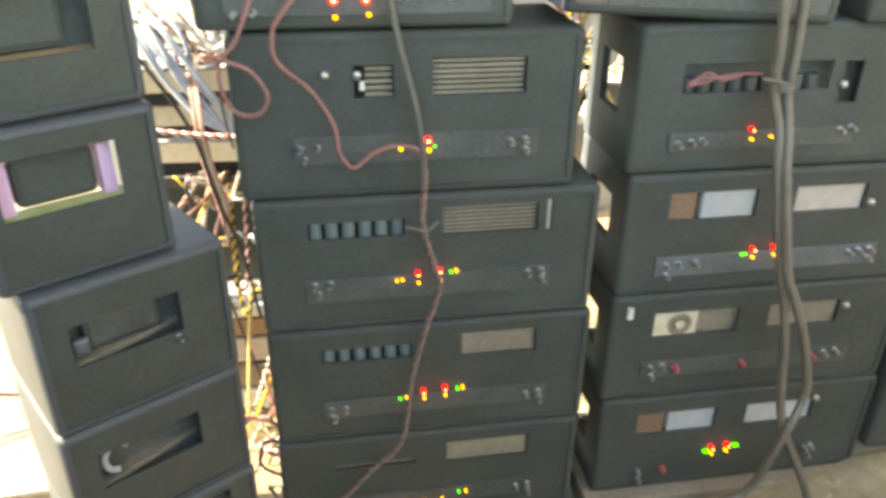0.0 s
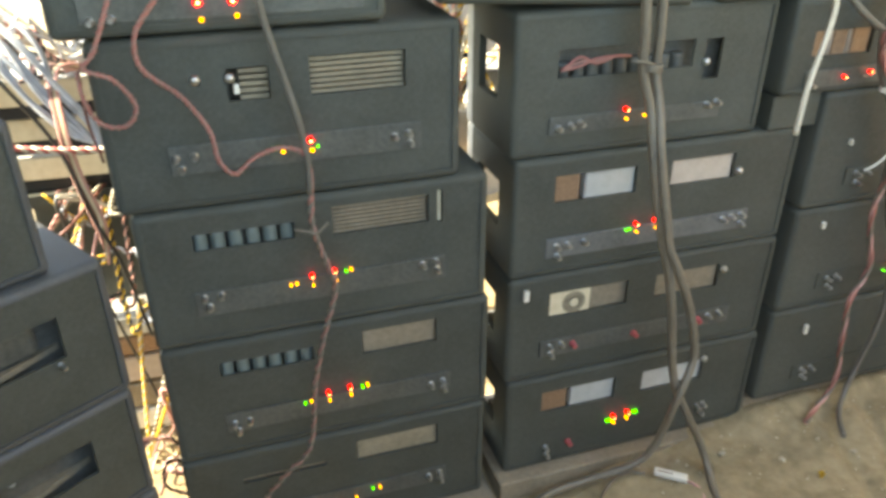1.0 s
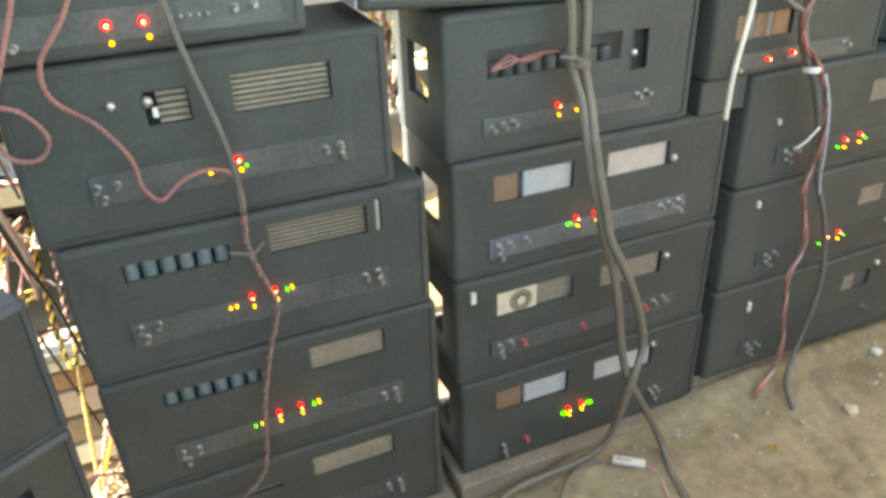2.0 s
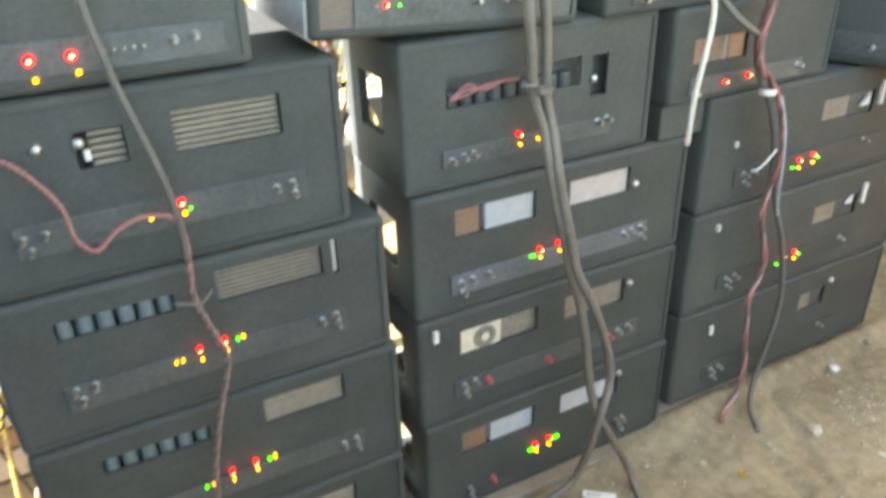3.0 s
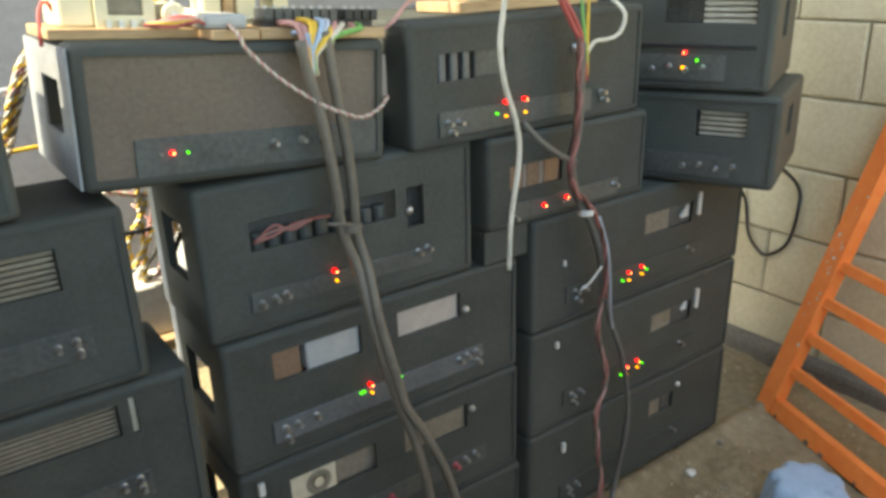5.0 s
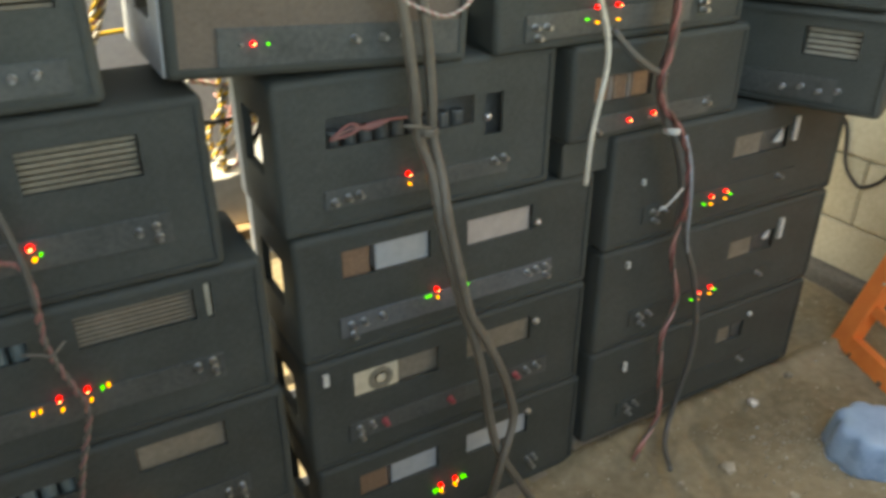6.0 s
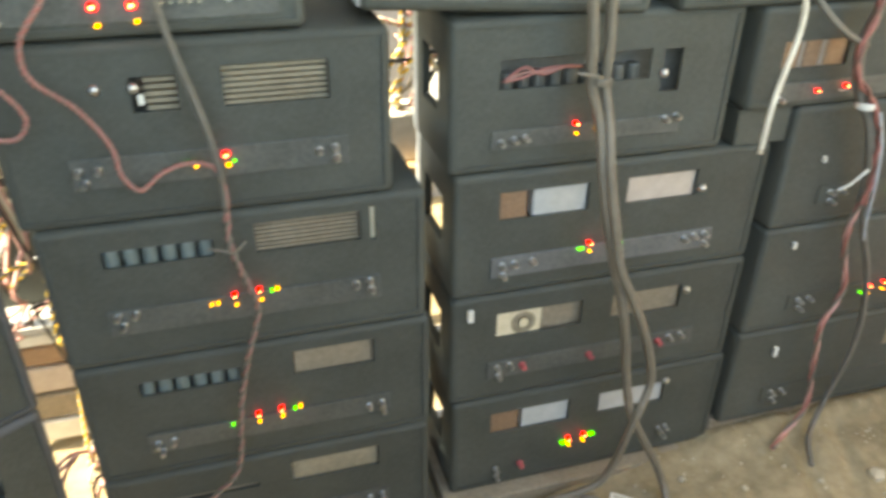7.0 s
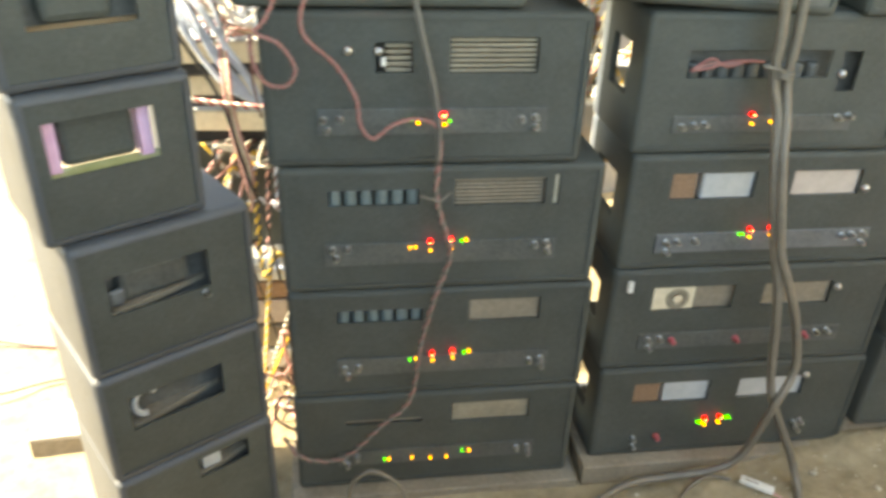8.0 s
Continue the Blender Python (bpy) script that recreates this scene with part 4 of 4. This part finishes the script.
twisted("twisted_wire", "pink and white twisted wire draped over a brown front", [on_top(0.495, 1.10, 0.02), (0.503, 1.052, 1.250), (0.511, 1.046, 1.228), (0.557, 1.050, 1.184), (0.608, 1.036, 1.145), (0.650, 1.030, 1.124), (0.680, 1.036, 1.116), (0.715, 1.046, 1.124), (0.738, 1.058, 1.137)], 0.0018, [W_PINK, W_WHITE], 60)
cable("loose_wire", "red wire curling behind a transformer", [on_top(0.30, 1.20, 0.015), on_top(0.285, 1.19, 0.045), on_top(0.272, 1.18, 0.035), on_top(0.268, 1.17, -0.01)], 0.003, W_RED, "wire")
for i in range(5):
    a = on_top(0.475 + 0.006 * i, 1.11 + 0.01 * i, 0.012)
    cable("loose_wire", "red and yellow wires running between boards", [a, a + Vector((-0.02, -0.01, 0.014)), a + Vector((-0.05, 0.0, 0.008 + 0.004 * i)), a + Vector((-0.085, 0.02, 0.012))], 0.0025, (W_RED, W_YELLOW, W_PINK, W_RED, W_WHITE)[i], "wire", "wires between boards")
for i in range(4):
    a = on_top(0.43 + 0.012 * i, 1.24, 0.001)
    cable("loose_wire", "yellow wires rising behind the transformer", [a, a + Vector((0.004, 0.01, 0.05)), a + Vector((-0.01 + 0.012 * i, 0.02, 0.11)), a + Vector((0.02 * i, 0.04, 0.19))], 0.004, (W_YELLOW, W_YELLOW, W_PINK, W_SILVER)[i], "wire", "wires behind the transformer")

# on top of the amplifier with pink lamps
pb = thing("circuit_board", "brown circuit board with cream parts on a wooden base", "circuit board", pose(1.13, 1.18, 1.2475, 0, 0, 4))
part("board", new_box(-0.20, 0.16, -0.05, 0.08, 0.0, 0.018, bevel=0.002), WOOD, pb)
part("connector", new_box(-0.17, -0.12, -0.03, 0.02, 0.018, 0.06, bevel=0.004), YELLOWCASE, pb)
part("connector", new_box(-0.03, 0.09, -0.025, 0.02, 0.018, 0.042, bevel=0.004), PCB, pb)
cable("loose_wire", "pink wire between two amplifier tops", [(0.748, 1.12, 1.222), (0.78, 1.10, 1.245), (0.83, 1.12, 1.275), (0.93, 1.16, 1.285)], 0.003, W_PINK, "wire")

# ---- orange gate leaning on the block wall ----
GATE = Matrix.Translation((1.990, 1.072, 0.078)) @ Matrix(((-0.381, 0.873, 0.3045, 0), (-0.925, -0.360, -0.1254, 0), (0.0, -0.329, 0.9442, 0), (0, 0, 0, 1))).to_quaternion().to_matrix().to_4x4()
gate = thing("metal_gate", "chipped orange metal gate leaning against the wall", "gate", GATE)


def gate_bar(name, x0, x1, z0, z1, thick=0.03):
    part(name, new_box(x0, x1, -thick / 2, thick / 2, z0, z1, bevel=0.003), ORANGE, gate)


gate_bar("stile", 0.0, 0.062, 0.0, 1.06, 0.04)
gate_bar("stile", 0.80, 0.862, 0.0, 1.06, 0.04)
gate_bar("rail", 0.0622, 0.7998, 0.0, 0.052, 0.04)
gate_bar("rail", 0.0622, 0.7998, 1.01, 1.06, 0.04)
for zz in (0.128, 0.236, 0.345, 0.452):
    gate_bar("slat", 0.0622, 0.7998, zz, zz + 0.030, 0.022)
gate_bar("bar", 0.30, 0.33, 0.4825, 1.0098, 0.022)
bm = bmesh.new()
rng = random.Random(5)
for i in range(11):
    x, s = rng.uniform(0.08, 0.76), rng.uniform(0.002, 0.008)
    box(bm, x - s, x + s, -0.0215, -0.019, rng.uniform(-0.002, 0.004), rng.uniform(0.006, 0.013))
tagged(part("rust_flake", bm, CONCRETE, gate, "bare rusty chips along the lower rail"), kind="stuff")
bm = bmesh.new()
for i in range(30):
    z, x, s = rng.gauss(0.52, 0.14), rng.uniform(0.006, 0.056), abs(rng.gauss(0, 0.0016)) + 0.0006
    box(bm, x - s, x + s * rng.uniform(0.3, 1.5), -0.0206, -0.019, z - s * rng.uniform(0.5, 2.5), z + s)
tagged(part("bare_patch", bm, LABEL, gate, "pale chips in the orange paint"), kind="stuff")

# ---- blue plastic pot ----
bm = bmesh.new()
rings, seg = [], 56
for r, z, lob in ((0.096, 0.0, 0.04), (0.093, 0.015, 0.15), (0.086, 0.055, 0.20), (0.081, 0.078, 0.20), (0.074, 0.089, 0.18), (0.064, 0.093, 0.15), (0.046, 0.094, 0.06), (0.001, 0.095, 0.0)):
    rings.append([bm.verts.new(((r * (1 + lob * abs(math.cos(4 * a)) - lob * 0.5)) * math.cos(a), (r * (1 + lob * abs(math.cos(4 * a)) - lob * 0.5)) * math.sin(a), z)) for a in [2 * math.pi * k / seg for k in range(seg)]])
for a, b in zip(rings, rings[1:]):
    for k in range(seg):
        bm.faces.new((a[k], a[(k + 1) % seg], b[(k + 1) % seg], b[k]))
bm.faces.new(rings[0])
pot = tagged(part("plastic_pot", bm, BLUE, smooth=True, m=pose(1.650, 0.740, 0.072, 2, -3, 20)), "faded blue scalloped plastic pot lying upside down", "pot")

rim = bmesh.new()
lathe(rim, [(0.092, 0.0), (0.101, 0.001), (0.101, 0.007), (0.092, 0.009)], (0, 0, -0.006), "Z", 40)
part("rim", rim, BLUE, pot)

# ---- on the wall and the floor ----
cable("cable_loop", "black cable looped against the block wall", [(2.180, 1.399, 0.681), (2.262, 1.374, 0.598), (2.262, 1.344, 0.480), (2.262, 1.307, 0.434), (2.262, 1.270, 0.423), (2.262, 1.210, 0.478), (2.262, 1.189, 0.585), (2.262, 1.203, 0.671), (2.120, 1.235, 0.784), (1.980, 1.235, 0.887)], 0.0055, W_BLACK)
lb = thing("plug", "dirty white plug with a pink wire on the floor", "plug", pose(0.787, 0.972, ground_height(0.787, 0.972) + 0.004, 0, 0, -38))
part("body", new_box(-0.036, 0.036, -0.010, 0.010, 0.0, 0.012, bevel=0.003), LABEL, lb)
part("marking", new_box(-0.028, 0.004, -0.004, 0.0, 0.012, 0.0126), DUSTBROWN, lb)
cable("loose_wire", "pink wire lying on the earth", [(0.815, 0.95, 0.035), (0.830, 0.92, 0.035), (0.815, 0.88, 0.034), (0.80, 0.84, 0.034)], 0.003, W_PINK, "wire")
cable("loose_wire", "dusty grey wire curving over the earth", [(0.74, 1.0, 0.032), (0.70, 1.015, 0.032), (0.64, 0.99, 0.030), (0.58, 0.93, 0.028), (0.53, 0.86, 0.026)], 0.004, W_GREY, "wire")
cable("loose_wire", "grey wire arching up from the floor", [(-0.11, 1.01, 0.02), (-0.105, 1.005, 0.09), (-0.085, 1.0, 0.128), (-0.060, 1.0, 0.138), (-0.030, 1.0, 0.120), (0.0, 1.0, 0.085), (0.01, 1.0, 0.02)], 0.005, W_GREY, "wire")
for a, b, z0 in ((-0.235, 0.405, -0.035), (0.415, 1.075, -0.01)):
    tagged(part("plank", new_box(a, b, 1.055, 1.30, z0, 0.0115 if a < 0 else 0.0445, bevel=0.004), DUSTBROWN), "dusty brown plank under a stack", "plank", "planks under the stacks")
tagged(part("plank", new_box(1.055, 1.78, 1.09, 1.32, 0.03, 0.0975, bevel=0.006), DUSTBROWN), "dusty brown plank under a stack", "plank", "planks under the stacks")
lf = bmesh.new()
for k, (x, y) in enumerate(((-0.016, 0), (0, -0.007), (0.018, 0.001), (0, 0.008))):
    lf.verts.new((x, y, 0.004 * (k % 2)))
lf.faces.new(lf.verts[:])
bmesh.ops.solidify(lf, geom=lf.faces[:], thickness=0.001)
tagged(part("leaf", lf, LEAF, m=pose(1.097, 0.862, ground_height(1.097, 0.862) + 0.003, 4, 3, 40)), "small yellow fallen leaf on the earth", "leaf")


def pebble(name, label, x, y, r, mat, seed, flat=0.6):
    rg = random.Random(seed)
    bm = bmesh.new()
    bmesh.ops.create_icosphere(bm, subdivisions=1, radius=r)
    for v in bm.verts:
        v.co *= rg.uniform(0.72, 1.2)
        v.co.z *= flat
    tagged(part(name, bm, mat, m=pose(x, y, ground_height(x, y) + r * flat * 0.35, rg.uniform(-15, 15), 0, rg.uniform(0, 360))), label, "stone", "stones on the floor")


for i, (x, y, r, mt) in enumerate(((1.561, 0.998, 0.017, LABEL), (1.340, 0.877, 0.022, STONE), (1.40, 0.74, 0.012, STONE), (1.22, 0.90, 0.009, STONE), (0.93, 0.99, 0.010, STONE), (1.05, 0.93, 0.008, STONE), (1.72, 1.02, 0.014, STONE), (1.50, 0.93, 0.008, STONE))):
    pebble("stone", "pale stone chip lying on dusty earth", x, y, r, mt, i)
rng = random.Random(11)
grit = bmesh.new()
for i in range(1100):
    near = i % 3 == 0
    x, y = (rng.gauss(1.55, 0.09), rng.gauss(0.80, 0.09)) if near else (rng.uniform(0.45, 2.15), rng.uniform(0.45, 1.35))
    r = abs(rng.gauss(0, 0.0022)) + 0.0010
    v0 = ground_height(x, y)
    mat = Matrix.Translation((x, y, v0 + r * 0.3)) @ Euler((rng.uniform(0, 6), rng.uniform(0, 6), rng.uniform(0, 6))).to_matrix().to_4x4() @ Matrix.Diagonal((1, rng.uniform(0.5, 1), rng.uniform(0.4, 0.8), 1))
    bmesh.ops.create_cone(grit, cap_ends=True, segments=5, radius1=r, radius2=r * 0.5, depth=r * 1.3, matrix=mat)
tagged(part("grit", grit, STONE), "scattered pale grit and gravel on the earth", "gravel", kind="stuff")

# ---- behind the stacks and out in the open ----
for i, zz in enumerate((0.66, 0.735, 0.812)):
    ch = thing("open_chassis", "cream metal chassis in a pile behind the stacks", "chassis", pose(-0.27, 1.50 + 0.02 * (i % 2), zz, 0, 0, -3 + 2 * i), "pile of chassis")
    part("tray", new_box(-0.20, 0.12, 0.012, 0.22, 0.0, 0.0748, bevel=0.002), BLACKPLASTIC, ch)
    part("lid", new_box(-0.205, 0.125, 0.0, 0.0118, 0.028, 0.072, bevel=0.002), CREAM, ch)
    part("top", new_box(-0.20, 0.12, 0.0, 0.22, 0.0749, 0.0755), WHITECOVER, ch)
st = thing("stand", "dark wooden stand carrying a pile of chassis", "stand", pose(-0.27, 1.50, 0.0))
part("top", new_box(-0.22, 0.14, 0.0, 0.26, 0.63, 0.6598, bevel=0.003), PANEL, st)
for xx in (-0.21, 0.10):
    for yy in (0.01, 0.22):
        part("leg", new_box(xx, xx + 0.03, yy, yy + 0.03, -0.04, 0.6298), PANEL, st)
part("shelf", new_box(-0.178, 0.098, 0.0, 0.26, 0.33, 0.345), WHITECOVER, st, "white shelf board")
part("back", new_box(-0.178, 0.098, 0.10, 0.108, 0.0, 0.329), DUSTBROWN, st, "dusty brown board")
# Dark board added in place of the shaded amplifiers behind the stand.
part("back", new_box(-0.178, 0.098, 0.10, 0.108, 0.3455, 0.6298), PANEL, st)
for z0, z1, mt in ((0.02, 0.075, LABEL), (0.085, 0.150, DUSTBROWN), (0.160, 0.228, PINKBOARD), (0.240, 0.285, COPPER), (0.292, 0.320, LABEL)):
    part("drawer", new_box(-0.17, 0.09, 0.004 + 0.2 * (z1 - z0), 0.0995, z0, z1, bevel=0.004), mt, st)
for k in range(8):
    o = 0.009 * k
    cable("hose", "pale blue-grey cables sagging behind the stacks", [(-0.50 + o, 1.42, 1.09), (-0.405 + o + 0.012 * math.sin(3 * k), 1.36, 0.975 + o * 0.3), (-0.360 + o - 0.014 * math.sin(2 * k), 1.35 + 0.01 * (k % 2), 0.898), (-0.321 + o + 0.010 * math.cos(2.3 * k), 1.35, 0.838), (-0.275 + o * 0.5, 1.35, 0.812 - o * 0.4), (-0.20, 1.36, 0.803 - o * 0.3), (-0.10, 1.40, 0.81)], 0.0044, W_SILVER, "cable", "sagging cables")
twisted("twisted_wire", "red and white twisted wire across a gap", [(-0.46, 1.25, 0.86), (-0.36, 1.25, 0.842), (-0.29, 1.25, 0.832), (-0.20, 1.25, 0.826), (-0.12, 1.26, 0.83)], 0.0034, [W_RED, W_WHITE], 50)
cable("loose_wire", "black cable hanging behind the stacks", [(-0.46, 1.32, 1.05), (-0.38, 1.31, 0.93), (-0.322, 1.30, 0.82), (-0.295, 1.29, 0.70), (-0.262, 1.29, 0.585), (-0.24, 1.30, 0.42)], 0.0034, W_BLACK, "wire")
for k in range(4):
    cable("loose_wire", "brown wires hanging behind the stacks", [(-0.30 + 0.02 * k, 1.52, 0.895), (-0.325 + 0.006 * k, 1.40, 0.93), (-0.318 + 0.004 * k, 1.32, 0.85), (-0.312 + 0.005 * k, 1.31, 0.76), (-0.296 + 0.006 * k, 1.31, 0.67), (-0.288, 1.31, 0.62 - 0.012 * k)], 0.0028, (W_PINK, W_BROWN, CREAM, W_PINK)[k], "wire", "wires in the gap")


def tangle(n, x0, x1, y0, y1, z0, z1, mats, seed, group, rest):
    """Loose wires in a space; each one starts from the resting place given."""
    rg = random.Random(seed)
    for i in range(n):
        p = Vector((rg.uniform(x0, x1), rg.uniform(y0, y1), rg.uniform(z0, z1)))
        pts = [p]
        for k in range(4):
            q = pts[-1] + Vector((rg.uniform(-0.05, 0.05), rg.uniform(-0.03, 0.03), rg.uniform(-0.07, 0.05)))
            pts.append(Vector((min(max(q.x, x0), x1), min(max(q.y, y0), y1), min(max(q.z, z0), z1))))
        pts.insert(0, Vector(rest) + Vector((rg.uniform(-0.05, 0.05), rg.uniform(0, 0.04), 0.003)))
        mt = mats[i % len(mats)]
        if i % 2:
            twisted("twisted_wire", "tangled coloured wires behind the stacks", pts, rg.uniform(0.0022, 0.0032), [mt, mats[(i + 1) % len(mats)]], 40, group)
        else:
            cable("loose_wire", "tangled coloured wires behind the stacks", pts, rg.uniform(0.0026, 0.0042), mt, "wire", group)


tangle(16, -0.40, -0.20, 1.30, 1.46, 0.42, 0.72, [W_PINK, W_BROWN, W_SILVER, W_WHITE, W_GREY, W_YELLOW, W_BLACK], 3, "tangle behind the stacks", (-0.30, 1.50, 0.66))
tangle(18, -0.33, -0.16, 1.22, 1.46, 0.02, 0.50, [W_PINK, W_WHITE, W_GREY, W_YELLOW, CREAM, W_BLACK, W_PINK], 4, "tangle behind the stacks", (-0.27, 1.42, -0.005))
tangle(22, -0.50, -0.22, 1.40, 1.75, 0.90, 1.15, [W_WHITE, W_SILVER, W_BLACK, W_PINK, W_WHITE], 6, "tangle behind the stacks", (-0.30, 1.55, 0.888))
for k, (a, b, mt) in enumerate((((0.42, 0.99), (0.50, 0.90), W_PINK), ((0.46, 1.05), (0.455, 0.70), W_YELLOW), ((0.50, 0.97), (0.43, 0.80), W_YELLOW), ((0.52, 0.94), (0.44, 0.66), W_WHITE), ((0.40, 0.93), (0.56, 0.89), W_PINK), ((0.475, 1.02), (0.50, 0.62), W_PINK), ((0.39, 0.84), (0.55, 0.84), W_BLACK), ((0.43, 0.76), (0.53, 0.93), W_YELLOW))):
    twisted("twisted_wire", "yellow and pink wires strung behind the stacks", [(a[0], 1.58, a[1]), ((a[0] + b[0]) / 2 + 0.008, 1.60, (a[1] + b[1]) / 2 - 0.01), (b[0], 1.60, max(b[1], 0.74)), (0.445 + 0.01 * k, 1.63, 0.715)], 0.0036, [mt, W_WHITE if k % 3 else mt], 40, "wires strung behind")
tangle(11, 0.44, 0.85, 1.50, 1.75, 0.60, 0.98, [W_YELLOW, W_PINK, W_WHITE, W_YELLOW, CREAM], 9, "tangle behind the second stack", (0.64, 1.66, 0.80))
tagged(part("white_box", new_box(0.56, 0.78, 1.60, 1.76, 0.60, 0.80, bevel=0.006), WHITECOVER), "white box on a stand behind the stacks", "box")
bx = tagged(part("white_box", new_box(0.405, 0.54, 1.58, 1.68, 0.60, 0.715, bevel=0.006), LABEL), "white box on a stand behind the stacks", "box")
st = thing("stand", "raw wooden stand carrying white boxes", "stand")
part("top", new_box(0.38, 0.82, 1.55, 1.80, 0.572, 0.5995, bevel=0.004), WOOD, st)
for lx in (0.385, 0.775):
    for ly in (1.555, 1.755):
        part("leg", new_box(lx, lx + 0.04, ly, ly + 0.04, -0.03, 0.5715, bevel=0.003), WOOD, st)
for k, mt in enumerate((W_YELLOW, W_BROWN, W_WHITE, W_PINK, W_BROWN, W_WHITE)):
    o = 0.008 * (k % 3)
    twisted("twisted_wire", "thick striped wire bundle behind the stacks", [(0.195 + o, 1.33, 1.040), (0.215 + o, 1.42, 1.045), (0.245 + o, 1.49 + 0.004 * k, 1.08), (0.268 + o, 1.49, 1.14), (0.30 + o, 1.50, 1.20), (0.36 + o, 1.52, 1.25)], 0.0031, [mt, (W_WHITE, W_YELLOW, W_GREY)[k % 3]], 30, "striped bundle")
cable("loose_wire", "yellow wire crossing behind the stacks", [(0.17, 1.33, 1.042), (0.19, 1.42, 1.05), (0.24, 1.46, 1.055), (0.31, 1.46, 1.06)], 0.004, W_YELLOW, "wire")
for k in range(2):
    cable("hose", "pale cables crossing behind the stacks", [(0.12, 1.50, 1.14 - 0.035 * k), (0.20, 1.50, 1.145 - 0.035 * k), (0.27, 1.50, 1.15 - 0.04 * k)], 0.007, W_SILVER, "cable", "sagging cables")
bk = thing("brick_piece", "broken brown block lying on sunlit ground", "block", pose(-0.77, 1.30, 0.0, 0, 0, 4))
part("body", new_box(-0.06, 0.06, -0.04, 0.09, -0.01, 0.045, bevel=0.004), DUSTBROWN, bk)
part("top", new_box(-0.058, 0.058, -0.038, 0.088, 0.0451, 0.052, bevel=0.002), LABEL, bk)
cable("ground_cable", "dark cable lying over the sunlit ground", [(-1.35, 1.75, 0.012), (-1.1, 1.72, 0.014), (-0.95, 1.68, 0.012), (-0.80, 1.66, 0.012), (-0.60, 1.70, 0.012)], 0.006, W_BROWN)
cable("ground_cable", "dark cable lying over the sunlit ground", [(-1.3, 1.45, 0.012), (-1.0, 1.47, 0.012), (-0.85, 1.52, 0.012), (-0.62, 1.56, 0.012)], 0.004, W_GREY)

# red wires and dark capacitors in the slot of the second stack's top amplifier
slot = [o for o in bpy.data.objects if o.get("label", "").startswith("black amplifier with red wires")][0]
for i in range(9):
    bm = bmesh.new()
    lathe(bm, [(0.011, 0.0), (0.012, 0.002), (0.012, 0.038), (0.010, 0.041)], (-0.155 + 0.028 * i, 0.0255, 0.12), "Z", 12)
    part("capacitor", bm, STRIP, slot, "dusty dark capacitor")
for i in range(3):
    line = glide([(-0.165, 0.010, 0.150), (-0.13, 0.008, 0.172 - 0.008 * i), (-0.10, 0.009, 0.158 + 0.004 * i), (-0.06, 0.009, 0.168), (-0.03, 0.012, 0.165)], 0.008)
    part("wire", tube(bmesh.new(), line, 0.0024, 6), (W_DUSTRED, W_DUSTPINK, W_DUSTRED)[i], slot, "thin red wire", smooth=True)

# ---- blocks of the wall ----
east = bpy.data.objects["wall_east"]
COURSE, LENGTH = 0.2155, 0.42
rng = random.Random(2)
shared = []
for k in range(4):
    bm = new_box(-0.004, 0.013, 0.0035, LENGTH - 0.0035, 0.0035, COURSE - 0.0035, bevel=0.005, segs=1)
    for v in bm.verts:
        v.co += Vector((rng.uniform(-0.0012, 0.0012), rng.uniform(-0.002, 0.002), rng.uniform(-0.002, 0.002)))
    me = bpy.data.meshes.new("block")
    bmesh.ops.recalc_face_normals(bm, faces=bm.faces)
    bm.to_mesh(me)
    bm.free()
    me.materials.append(BLOCK)
    shared.append(me)
for row in range(12):
    y = -1.2 + (LENGTH / 2 if row % 2 else 0) + 0.17
    while y < 2.05:
        ob = new("block", shared[rng.randrange(4)])
        ob.parent = east
        ob.location = (WALL_X + rng.uniform(-0.001, 0.002), y, 0.07 + COURSE * row)
        y += LENGTH
